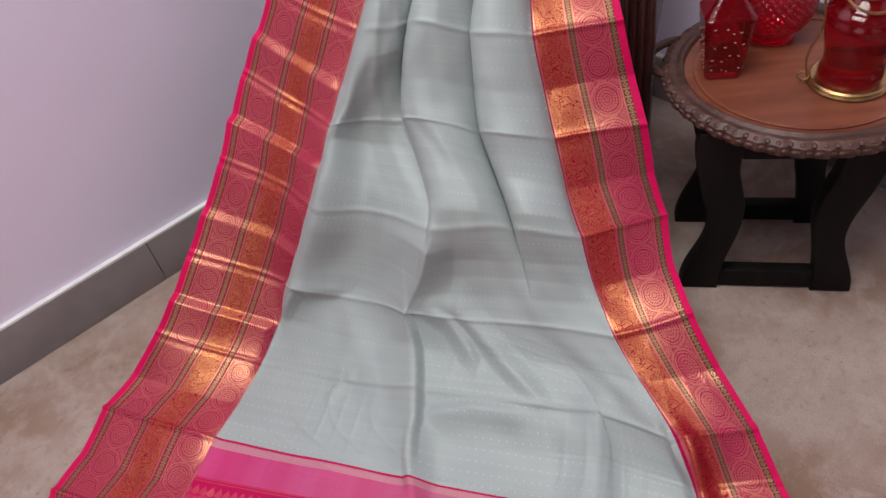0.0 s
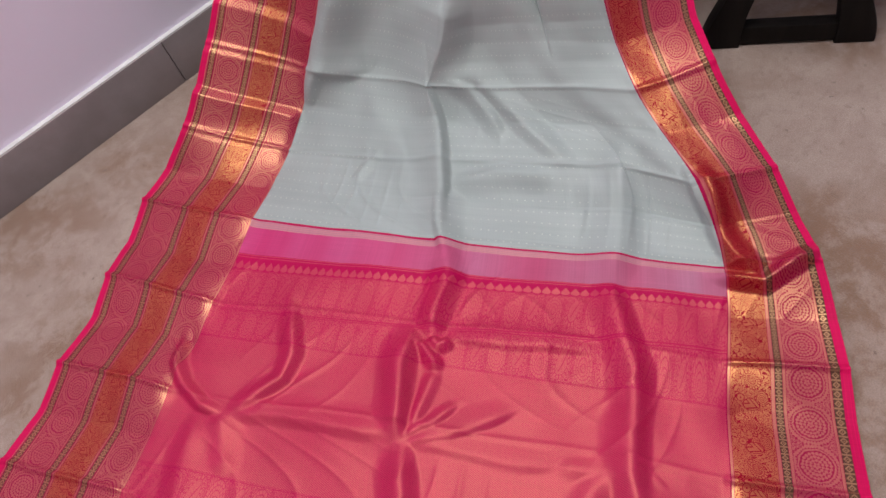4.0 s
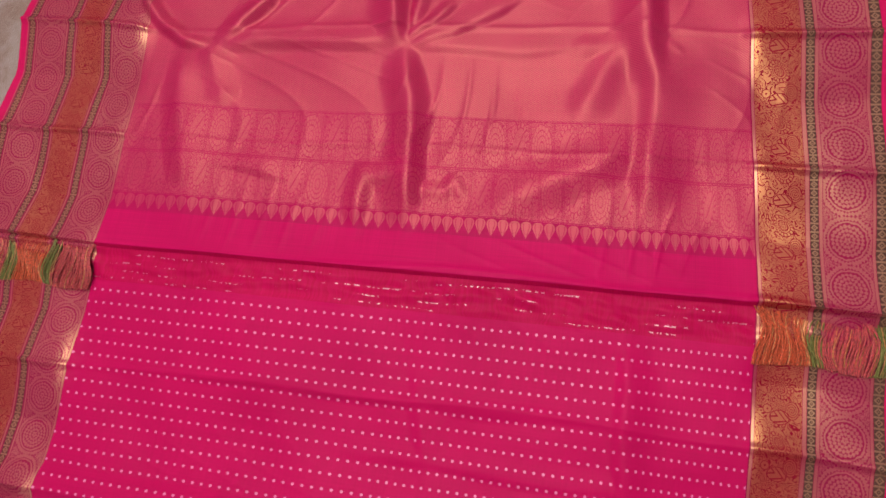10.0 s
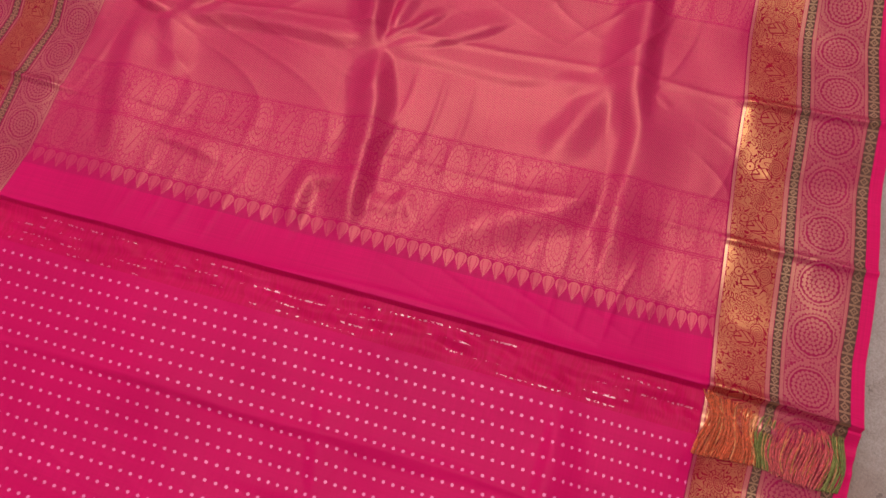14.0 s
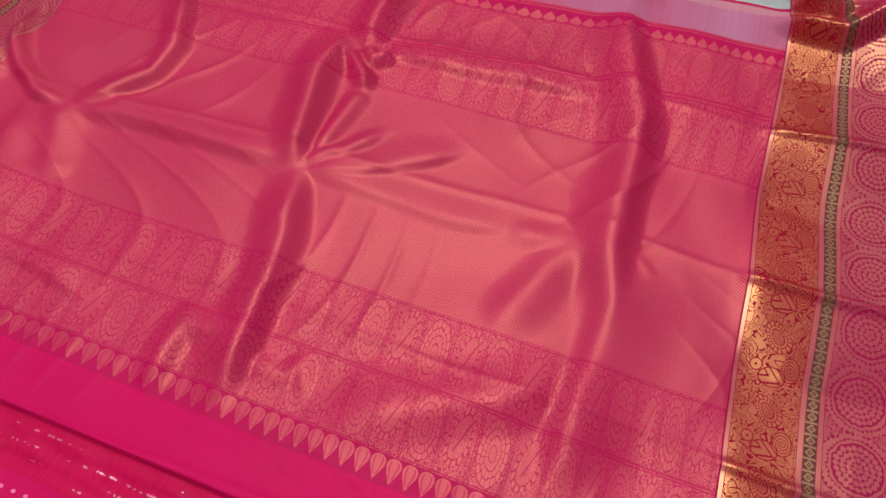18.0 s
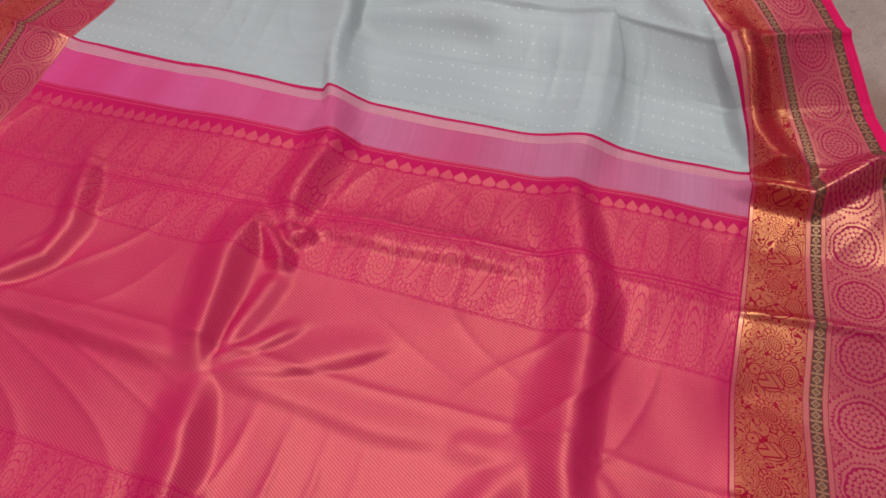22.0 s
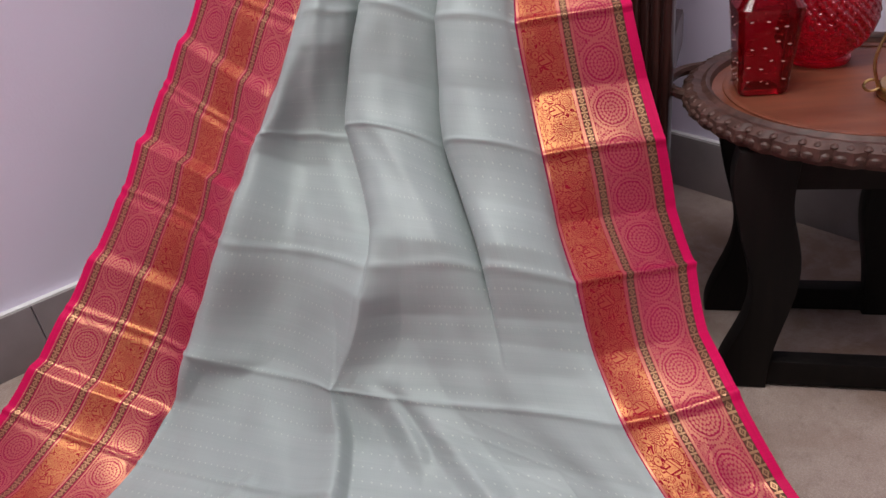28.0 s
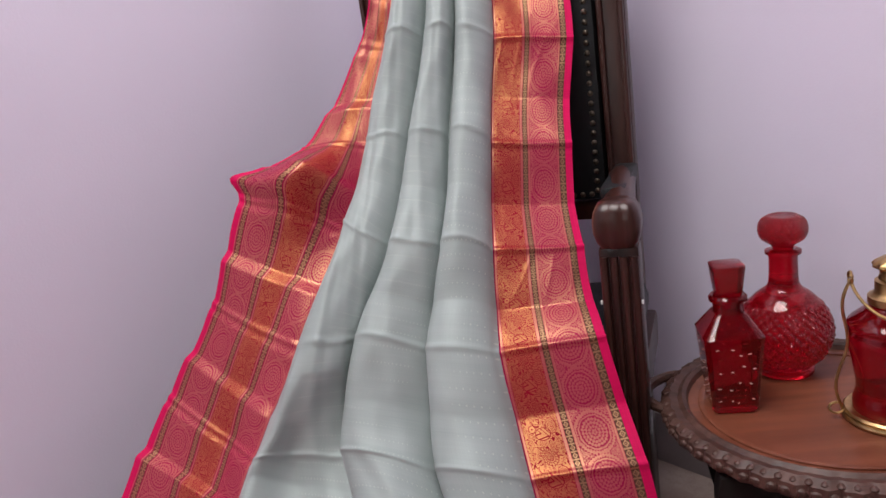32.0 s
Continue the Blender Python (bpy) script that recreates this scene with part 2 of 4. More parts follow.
def motif_band(m, u, v, lo, hi, shift):
    """A band of birds and oval wheels in tall cells, close woven in gold with thin pink lines. Gold mask."""
    cell = 0.0284
    half = (hi - lo) / 2
    k = (u / cell + shift).floor()
    a = ((u / cell + shift).frac() - 0.5) * 2.0
    b = (v - (lo + hi) / 2) / half
    odd = (k * 0.5).frac().gt(0.25)
    wob = m.noise(m.vec(u, v), 160.0, 1.0) * 0.16 - 0.08
    # the wheel: an oval of petals in rings
    q = (a * a * 1.25 + b * b * 1.15).sqrt() + wob
    ang = a.atan2(b)
    edge = ((q * 4.2).frac() - 0.5).abs().lt(0.405)
    petal = ((q * 4.2).floor() * 2.1 + ang * 9.0).sin().abs().gt(0.22)
    wheel = q.lt(0.95) * edge * petal
    # the bird: a leaning solid drop with a slit and a fringed outline
    x, y = a - b * 0.30, b - 0.10
    d = (x * x * (y * 0.9 + 2.3).hi(1.2) + y * y * 1.5).sqrt() + wob * 0.6
    slit = (x * 1.1 - y * 0.55 - 0.08).abs().gt(0.050).hi(y.abs().gt(0.42))
    fringe = d.band(0.80, 0.98) * (x.atan2(y) * 16.0).sin().gt(-0.5)
    bird = d.lt(0.74) * slit * m.voronoi(m.vec(u, v), 420.0).gt(0.07).hi(0.55) + fringe
    shape = odd * bird + (1.0 - odd) * wheel
    free = odd * d.gt(1.0) + (1.0 - odd) * q.gt(0.97)
    leaves = m.voronoi(m.vec(u, v), 460.0).gt(0.09)
    bars = (a.abs() - 0.93).abs().gt(0.025)
    hem = (b.abs() - 0.955).abs().gt(0.016)
    return ((shape + free * leaves).lo(1.0) * bars * hem).hi(0.18)


def tips(u, v, foot, point, vein=0.0):
    """A row of leaf tips from the line v = foot to v = point."""
    cell = 0.0138
    a = ((u / cell).frac() - 0.5).abs() * 2.0
    t = ((v - foot) / (point - foot)).hi(0.0).lo(1.0)
    width = (t.pow(0.55) * 3.1416).sin().hi(0.0).pow(1.1) * 0.92
    leaf = a.lt(width) * t.band(0.001, 0.999)
    rib = (a - width * 0.55).abs().lt(0.10) * t.band(0.12, 0.8) * vein
    return leaf * (1.0 - rib)


def pallu_material():
    """The end panel: leaf tips, figured bands and a wide twilled gold field on pink, a lilac band at its head."""
    m, u, v = silk_base("pink_gold_brocade_silk")
    # towards the slim border the head of the panel is woven narrower
    v = v - (0.62 - v) * u.soft(0.2, 1.02, 0.04, 0.38) * v.soft(0.42, 0.53)
    gold = m.num(0.0)
    for lo, hi, s in ((0.0735, 0.133, 0.0), (0.133, 0.1985, 0.5), (0.4015, 0.450, 0.25), (0.450, 0.5205, 0.0)):
        gold = gold + v.band(lo, hi) * motif_band(m, u, v, lo, hi, s) * 0.92
    twill = ((u * 0.55 + v) * 390.0).frac().gt(0.42)
    gold = gold + v.band(0.1985, 0.4015) * (twill * 0.72 + 0.32)
    gold = gold + tips(u, v, 0.0725, 0.0515, 0.6) * 0.7 + tips(u, v, 0.5215, 0.5380) * 0.8
    for line in (0.0735, 0.1325, 0.1980, 0.4020, 0.4500, 0.5205):
        gold = gold * ((v - line).abs() - 0.0010).abs().gt(0.00035).hi(0.25)
    thin = m.num(0.0)
    for line in (0.5450, 0.5495, 0.6040, 0.6080, 0.6120):
        thin = thin + (v - line).abs().lt(0.0008)
    gold = (gold + thin * 0.7).lo(1.0)
    wave = m.noise(m.vec(u, 0.0), 9.0, 2.0)
    lilac = v.band(0.551, 0.603) * wave.soft(0.2, 0.75, 0.25, 0.75)
    ground = m.mix(lilac, (0.45, 0.004, 0.078), m.mix(u.soft(0.2, 0.9), (0.60, 0.10, 0.28), (0.46, 0.24, 0.36)))
    plain = v.lt(0.049)
    ground = m.mix(plain, ground, (0.54, 0.002, 0.090))
    head = v.band(0.603, 0.616)
    ground = m.mix(head, ground, (0.47, 0.20, 0.26))
    return silk_finish(m, u, v, ground, gold, (0.86, 0.37, 0.23), 0.210, 0.53, 0.50, 0.0, 0.28)


def blouse_material():
    """Magenta silk with rows of small silver dots; the strip at its head is left unwoven."""
    m, u, v = silk_base("magenta_dotted_silk")
    row = (v / 0.0170).floor()
    b = ((v / 0.0170).frac() - 0.5) * 0.0170
    a = ((u / 0.0103 + row * 0.5).frac() - 0.5) * 0.0103
    dot = (a * a + b * b).sqrt().lt(0.0017) * v.lt(-0.050)
    loose = v.gt(-0.047)
    wave = v + m.noise(m.vec(u * 9.0, v * 6.0), 1.0, 2.0) * 0.012 - 0.006
    seams = m.num(0.0)
    for line in (-0.011, -0.023, -0.034, -0.043):
        seams = seams + (wave - line).abs().lt(0.0009)
    glint = seams * m.noise(m.vec(u * 230.0, v * 160.0), 1.0, 1.0).gt(0.56) * m.noise(m.vec(u * 9.0, v * 60.0), 1.0, 1.0).gt(0.50) * loose
    hair = m.noise(m.vec(u * 420.0 + m.noise(m.vec(u * 30.0, v * 60.0), 1.0, 2.0) * 6.0, v * 22.0), 1.0, 2.0)
    ground = m.mix(loose * hair.soft(0.35, 0.65), (0.52, 0.002, 0.085), (0.44, 0.002, 0.058))
    ground = m.mix(loose * 0.35, ground, (0.50, 0.002, 0.055))
    col = m.mix(dot * 0.64, ground, (0.82, 0.24, 0.46))
    return silk_finish(m, u, v, col, (dot * 0.08 + glint * 0.45).lo(1.0), (0.85, 0.62, 0.72), 0.6, 0.45, 0.4, 0.0, 0.18)


def selvage_material():
    m, u, v = silk_base("pink_selvage")
    return silk_finish(m, u, v, m.mix(m.noise(m.vec(u * 50.0, v * 200.0), 1.0), (0.56, 0.003, 0.075), (0.62, 0.006, 0.10)), m.num(0.0))


field_mat, pallu_mat, blouse_mat, selvage_mat = field_material(), pallu_material(), blouse_material(), selvage_material()


def carpet_material():
    """Short-pile carpet, grey-brown with soft darker clouds and brushed marks."""
    m = Mat("mottled_carpet")
    p = m.coords("Object")
    big = m.noise(p, 3.0, 3.0, 0.55, 0.2)
    mid = m.noise(p, 13.0, 8.0, 0.72, 0.25)
    small = m.noise(p, 55.0, 6.0, 0.7, 0.2)
    fine = m.noise(p, 420.0, 2.0, 0.6)
    fleck = m.noise(p, 70.0, 3.0, 0.6).soft(0.64, 0.72) * m.noise(p, 6.0, 3.0).soft(0.48, 0.6)
    col = m.mix(big.soft(0.40, 0.60), (0.245, 0.140, 0.088), (0.385, 0.290, 0.245))
    col = m.mix(mid.soft(0.42, 0.62) * 0.6, col, (0.480, 0.385, 0.335))
    col = m.mix(small.soft(0.50, 0.72) * 0.45, col, (0.200, 0.130, 0.095))
    col = m.mix(fleck * 0.65, col, (0.085, 0.055, 0.040))
    col = m.mix(fine.soft(0.3, 0.7) * 0.35, col, (0.17, 0.115, 0.085))
    m.set(Base_Color=col, Roughness=0.95, Sheen_Weight=0.35, Sheen_Roughness=0.6)
    m.bump(fine + mid * 0.8, 0.6, 0.003)
    return m.mat


def wall_material():
    m = Mat("lilac_grey_wall_paint")
    p = m.coords("Object")
    a, b = m.noise(p, 1.3, 4.0), m.noise(p, 260.0, 3.0)
    scuff = m.noise(p, 17.0, 5.0, 0.7).soft(0.64, 0.78)
    col = m.mix(a.soft(0.3, 0.7), (0.740, 0.682, 0.825), (0.795, 0.735, 0.880))
    col = m.mix(scuff * 0.25, col, (0.78, 0.735, 0.84))
    m.set(Base_Color=col, Roughness=0.55)
    m.bump(b + m.noise(p, 40.0, 3.0), 0.12, 0.002)
    return m.mat


def plain_material(name, colour, rough=0.5, metal=0.0, grain=(40.0, 0.25), relief=0.1, coat=0.0):
    m = Mat(name)
    p = m.coords("Object")
    n = m.noise(p, grain[0], 5.0, 0.6)
    dark = tuple(c * (1 - grain[1]) for c in colour)
    light = tuple(min(1.0, c * (1 + grain[1])) for c in colour)
    m.set(Base_Color=m.mix(n.soft(0.3, 0.7), dark, light), Roughness=n * 0.2 + (rough - 0.1), Metallic=metal, Coat_Weight=coat, Coat_Roughness=0.2)
    m.bump(m.noise(p, grain[0] * 6.0, 3.0), relief, 0.001)
    return m.mat


def wood_material(name, dark, light, axis=0, scale=14.0, rough=0.35, coat=0.3, gloss=0.5):
    m = Mat(name)
    x, y, z = m.split(m.coords("Object"))
    s = [x, y, z]
    s[axis] = s[axis] * 0.08
    p = m.vec(*s)
    grain = m.noise(p, scale * 6.0, 6.0, 0.6, 0.4)
    ring = m.noise(p, scale, 3.0, 0.5, 1.5)
    col = m.mix(grain.soft(0.3, 0.7) * 0.6 + ring.soft(0.35, 0.65) * 0.4, dark, light)
    m.set(Base_Color=col, Roughness=grain * 0.2 + (rough - 0.1), Coat_Weight=coat, Coat_Roughness=0.25, Specular_IOR_Level=gloss)
    m.bump(grain, 0.15, 0.001)
    return m.mat


def glass_material(name, colour, rough=0.06, clear=0.88):
    m = Mat(name)
    p = m.coords("Object")
    m.set(Base_Color=colour, Roughness=rough, IOR=1.47, Transmission_Weight=clear)
    m.bump(m.noise(p, 60.0, 2.0), 0.08, 0.002)
    return m.mat


def cut_glass_material(name, colour, rough, clear):
    """Pressed glass with a diamond net round its axis."""
    m = Mat(name)
    x, y, z = m.split(m.coords("Object"))
    turn = y.atan2(x) * 14.0
    net = (turn + z * 240.0).sin().abs() + (turn - z * 240.0).sin().abs()
    m.set(Base_Color=colour, Roughness=rough, IOR=1.47, Transmission_Weight=clear)
    m.bump(net * z.band(0.014, 0.104).hi(z.gt(0.186)), 0.9, 0.0022)
    return m.mat


carpet_mat, wall_mat = carpet_material(), wall_material()
# walls out of view, coloured dark so metal threads mirror little from there
unseen_wall_mat = plain_material("unseen_dark_wall", (0.13, 0.12, 0.13), 0.7, 0.0, (3.0, 0.1), 0.08)
skirt_mat = plain_material("grey_skirting_tile", (0.255, 0.220, 0.226), 0.35, 0.0, (9.0, 0.12), 0.05)
# the ceiling is never in view; its grey holds down bounce onto the gold
unseen_ceiling_mat = plain_material("unseen_dim_ceiling", (0.30, 0.29, 0.30), 0.8, 0.0, (6.0, 0.04), 0.1)
mahogany = wood_material("dark_mahogany", (0.020, 0.006, 0.005), (0.060, 0.018, 0.013), 2, 14.0, 0.34, 0.25, 0.35)
leather = plain_material("black_leather", (0.007, 0.008, 0.010), 0.5, 0.0, (70.0, 0.3), 0.35)
stud_metal = plain_material("dull_nail_brass", (0.16, 0.13, 0.10), 0.35, 0.9, (90.0, 0.3), 0.1)
tray_wood = wood_material("red_brown_table_wood", (0.130, 0.036, 0.018), (0.225, 0.072, 0.038), 0, 9.0, 0.45, 0.12, 0.4)
rim_wood = wood_material("carved_rim_wood", (0.038, 0.017, 0.013), (0.115, 0.054, 0.042), 0, 24.0, 0.5, 0.05, 0.35)
black_wood = wood_material("black_painted_wood", (0.005, 0.004, 0.004), (0.012, 0.009, 0.008), 2, 18.0, 0.55, 0.0, 0.15)
red_glass = cut_glass_material("ruby_glass", (0.60, 0.006, 0.018), 0.07, 0.80)
dark_red_glass = glass_material("deep_ruby_glass", (0.36, 0.003, 0.010), 0.06, 0.80)
brass = plain_material("worn_brass", (0.50, 0.33, 0.15), 0.34, 1.0, (60.0, 0.2), 0.1)
window_glass = glass_material("window_glass", (0.95, 0.97, 0.96), 0.0)
white_paint = plain_material("white_frame_paint", (0.75, 0.75, 0.74), 0.4, 0.0, (20.0, 0.05), 0.05)


# ---- building helpers ----
def mesh_of(name, bm, material, smooth=True):
    me = bpy.data.meshes.new(name)
    bm.normal_update()
    bm.to_mesh(me)
    bm.free()
    me.materials.append(material)
    if smooth:
        me.polygons.foreach_set("use_smooth", [True] * len(me.polygons))
        me.set_sharp_from_angle(angle=radians(38))
    return me


def part(name, bm, material, parent, label="", smooth=True):
    ob = new(name, mesh_of(name, bm, material, smooth))
    ob.parent = parent
    if label:
        ob["label"] = label
    return ob


def thing(name, m, label, category, group="", kind=""):
    ob = new(name)
    ob.empty_display_size = 0.05
    ob.matrix_world = m
    return tagged(ob, label, category, group, kind)


def box(bm, size, at=(0, 0, 0), bevel=0.0, m=None):
    made = bmesh.ops.create_cube(bm, size=1.0, matrix=Matrix.Translation(at) @ Matrix.Diagonal((*size, 1.0)))["verts"]
    if bevel:
        edges = {e for v in made for e in v.link_edges}
        made = list({v for f in bmesh.ops.bevel(bm, geom=list(edges), offset=bevel, segments=2, profile=0.6, affect="EDGES")["faces"] for v in f.verts}
                    | {v for v in made if v.is_valid})
    if m is not None:
        bmesh.ops.transform(bm, matrix=m, verts=list({v for v in made if v.is_valid}))
    return bm


def boxed(size, at=(0, 0, 0), bevel=0.0):
    return box(bmesh.new(), size, at, bevel)


def lathe(profile, steps=48, shape=None, bm=None, close=True):
    """A turned body from (radius, height) pairs. shape(angle, radius, height) may change the radius."""
    bm = bm or bmesh.new()
    rings = []
    for r, h in profile:
        ring = []
        for i in range(steps):
            a = 2 * math.pi * i / steps
            q = shape(a, r, h) if shape else r
            ring.append(bm.verts.new((q * math.cos(a), q * math.sin(a), h)))
        rings.append(ring)
    for lo, hi in zip(rings, rings[1:]):
        for i in range(steps):
            j = (i + 1) % steps
            bm.faces.new((lo[i], lo[j], hi[j], hi[i]))
    if close:
        bm.faces.new(rings[0][::-1])
        bm.faces.new(rings[-1])
    return bm


def smooth_profile(pairs, n=6):
    """A rounded run through (radius, height) pairs."""
    out = []
    for k in range(len(pairs) - 1):
        p0, p1, p2, p3 = (pairs[max(0, min(len(pairs) - 1, k + d))] for d in (-1, 0, 1, 2))
        for i in range(n):
            t = i / n
            out.append(tuple(0.5 * (2 * b + (c - a) * t + (2 * a - 5 * b + 4 * c - d) * t * t + (3 * b - a - 3 * c + d) * t ** 3)
                             for a, b, c, d in zip(p0, p1, p2, p3)))
    return out + [tuple(pairs[-1])]


def tube(points, radius, sides=8, bm=None, taper=None, closed=False):
    """A round bar along points."""
    bm = bm or bmesh.new()
    pts = [Vector(p) for p in points]
    rings = []
    n = len(pts)
    up = Vector((0.13, 0.21, 1.0)).normalized()
    for i, p in enumerate(pts):
        a, b = (pts[i - 1], pts[(i + 1) % n]) if closed else (pts[max(0, i - 1)], pts[min(n - 1, i + 1)])
        d = (b - a).normalized()
        side = d.cross(up)
        side = side.normalized() if side.length > 1e-4 else Vector((1, 0, 0))
        over = side.cross(d)
        r = radius * (taper(i / (n - 1)) if taper else 1.0)
        rings.append([bm.verts.new(p + r * (math.cos(2 * math.pi * k / sides) * side + math.sin(2 * math.pi * k / sides) * over)) for k in range(sides)])
    pairs = list(zip(rings, rings[1:])) + ([(rings[-1], rings[0])] if closed else [])
    for lo, hi in pairs:
        for k in range(sides):
            j = (k + 1) % sides
            bm.faces.new((lo[k], lo[j], hi[j], hi[k]))
    if not closed:
        bm.faces.new(rings[0][::-1])
        bm.faces.new(rings[-1])
    bmesh.ops.recalc_face_normals(bm, faces=bm.faces)
    return bm


def slab(outline, thick, bevel=0.0):
    """A flat board: outline of (x, z) pairs, thickness along y, centred."""
    bm = bmesh.new()
    front = [bm.verts.new((x, -thick / 2, z)) for x, z in outline]
    face = bm.faces.new(front)
    back = bmesh.ops.extrude_face_region(bm, geom=[face])["geom"]
    bmesh.ops.translate(bm, verts=[v for v in back if isinstance(v, bmesh.types.BMVert)], vec=(0, thick, 0))
    bmesh.ops.recalc_face_normals(bm, faces=bm.faces)
    if bevel:
        rim = [e for e in bm.edges if abs(e.verts[0].co.y - e.verts[1].co.y) < 1e-6]
        bmesh.ops.bevel(bm, geom=rim, offset=bevel, segments=2, profile=0.6, affect="EDGES")
    return bm


# ---- the room ----
def structure(name, bm, material, m=None, label="", category=""):
    ob = new(name, mesh_of(name, bm, material))
    ob.matrix_world = m or Matrix()
    return tagged(ob, label, category, kind="structure")


floor = structure("floor", boxed((SIDE + 0.4, SIDE + 0.4, 0.10), (SIDE / 2, SIDE / 2, -0.05)), carpet_mat, ROOM, "mottled grey-brown short-pile carpet over the whole floor", "carpet")
structure("wall_left", boxed((SIDE + 0.24, 0.12, HIGH), (SIDE / 2, -0.06, HIGH / 2)), wall_mat, ROOM, "smooth lilac-grey painted wall with grey tile skirting", "wall")
structure("wall_right", boxed((0.12, SIDE, HIGH), (-0.06, SIDE / 2, HIGH / 2)), wall_mat, ROOM, "smooth lilac-grey painted wall behind the side table", "wall")
structure("ceiling", boxed((SIDE + 0.4, SIDE + 0.4, 0.12), (SIDE / 2, SIDE / 2, HIGH + 0.06)), unseen_ceiling_mat, ROOM, "plain unseen ceiling, greyed to cut bounced light", "ceiling")


# housing for the added overhead fill; no such lamp is known here
fill_panel = thing("fill_panel", ROOM @ pose(FILL_PANEL_AT[0], FILL_PANEL_AT[1], HIGH), "flat square white ceiling panel, unseen, added for fill light", "ceiling light")
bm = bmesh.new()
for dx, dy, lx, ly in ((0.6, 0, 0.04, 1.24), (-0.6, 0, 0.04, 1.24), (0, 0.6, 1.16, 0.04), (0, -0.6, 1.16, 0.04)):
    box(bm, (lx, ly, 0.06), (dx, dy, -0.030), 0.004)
part("frame", bm, white_paint, fill_panel)
part("diffuser", boxed((1.16, 1.16, 0.01), (0, 0, -0.050), 0.0), white_paint, fill_panel)


def wall_with_window(name, m, centre, wide, sill, tall):
    """A wall along local x from 0 to SIDE, with one opening through it."""
    bm = bmesh.new()
    a, b = centre - wide / 2, centre + wide / 2
    box(bm, (a + 0.12, 0.12, HIGH), ((a - 0.12) / 2, 0.06, HIGH / 2))
    box(bm, (SIDE - b + 0.12, 0.12, HIGH), ((b + SIDE + 0.12) / 2, 0.06, HIGH / 2))
    box(bm, (wide, 0.12, sill), (centre, 0.06, sill / 2))
    box(bm, (wide, 0.12, HIGH - sill - tall), (centre, 0.06, (HIGH + sill + tall) / 2))
    structure(name, bm, unseen_wall_mat, m, "unseen added wall, made dark to dim reflections, with a wide window", "wall")


def window(name, m, centre, wide, sill, tall):
    ob = thing(name, m @ pose(centre, 0.05, sill), "unseen added window, white-framed, with two clear panes", "window", kind="structure")
    bm = bmesh.new()
    for x in (-wide / 2 + 0.025, 0, wide / 2 - 0.025):
        box(bm, (0.05, 0.05, tall - 0.1), (x, 0, tall / 2), 0.004)
    for z in (0.025, tall - 0.025):
        box(bm, (wide, 0.05, 0.05), (0, 0, z), 0.004)
    part("window_frame", bm, white_paint, ob)
    part("window_sill", boxed((wide + 0.08, 0.16, 0.03), (0, -0.07, -0.017), 0.005), white_paint, ob)
    for s in (-1, 1):
        pane = part("pane", boxed((wide / 2 - 0.076, 0.005, tall - 0.101), (s * wide / 4, 0.0, tall / 2)), window_glass, ob)
        pane.visible_shadow = False


# these walls and windows are unseen, added to close and light the room
FAR_X = ROOM @ Matrix.Translation((SIDE, SIDE, 0)) @ Matrix.Rotation(radians(-90), 4, "Z")
FAR_Y = ROOM @ Matrix.Translation((0, SIDE, 0))
wall_with_window("wall_back", FAR_Y, 2.1, 2.2, 0.70, 1.5)
window("unseen_window_1", FAR_Y, 2.1, 2.2, 0.70, 1.5)
wall_with_window("wall_front", FAR_X, SIDE - 1.9, 2.2, 0.70, 1.5)
window("unseen_window_2", FAR_X, SIDE - 1.9, 2.2, 0.70, 1.5)


def skirting(name, m, length, first, label):
    """Grey tile pieces, 0.104 high, butted with thin pale joints, capped by a white line of grout."""
    base = thing(name, m, label, "skirting", kind="structure")
    piece = mesh_of("skirting_tile", boxed((0.5985, 0.012, 0.1035), (0, 0, 0.052), 0.0015), skirt_mat)
    x = first
    while x < length:
        ob = new("skirting_tile", piece)
        ob.parent = base
        ob.location = (x, 0.006, 0)
        x += 0.6
    part("grout_line", boxed((length, 0.011, 0.004), (length / 2, 0.0055, 0.1056)), white_paint, base)


skirting("baseboard", ROOM, SIDE, 0.197, "grey tile skirting with a white grout line along the wall")
skirting("baseboard", ROOM @ Matrix.Rotation(radians(90), 4, "Z") @ Matrix.Diagonal((1, -1, 1, 1)), SIDE, 0.30, "grey tile skirting along the wall behind the table")


# ---- the saree: six warp lines are laid out, the cloth spans between them, folds and pleats are raised on it ----
STATIONS = [-0.36, -0.18, 0.0, 0.20, 0.40, 0.62, 0.775, 0.93, 1.09, 1.245, 1.40, 1.56, 1.73, 1.90, 2.12, 2.32]
OUTER_BROAD = [(-1.010, -0.247, 0.004), (-0.965, -0.070, 0.004), (-0.920, 0.110, 0.004), (-0.852, 0.305, 0.004), (-0.792, 0.500, 0.004), (-0.737, 0.722, 0.006),
               (-0.649, 0.833, 0.080), (-0.581, 0.936, 0.171), (-0.500, 1.033, 0.296), (-0.436, 1.112, 0.411), (-0.355, 1.150, 0.535), (-0.298, 1.200, 0.678),
               (-0.200, 1.260, 0.735), (-0.100, 1.330, 0.904), (-0.075, 1.400, 1.105), (-0.075, 1.475, 0.950)]
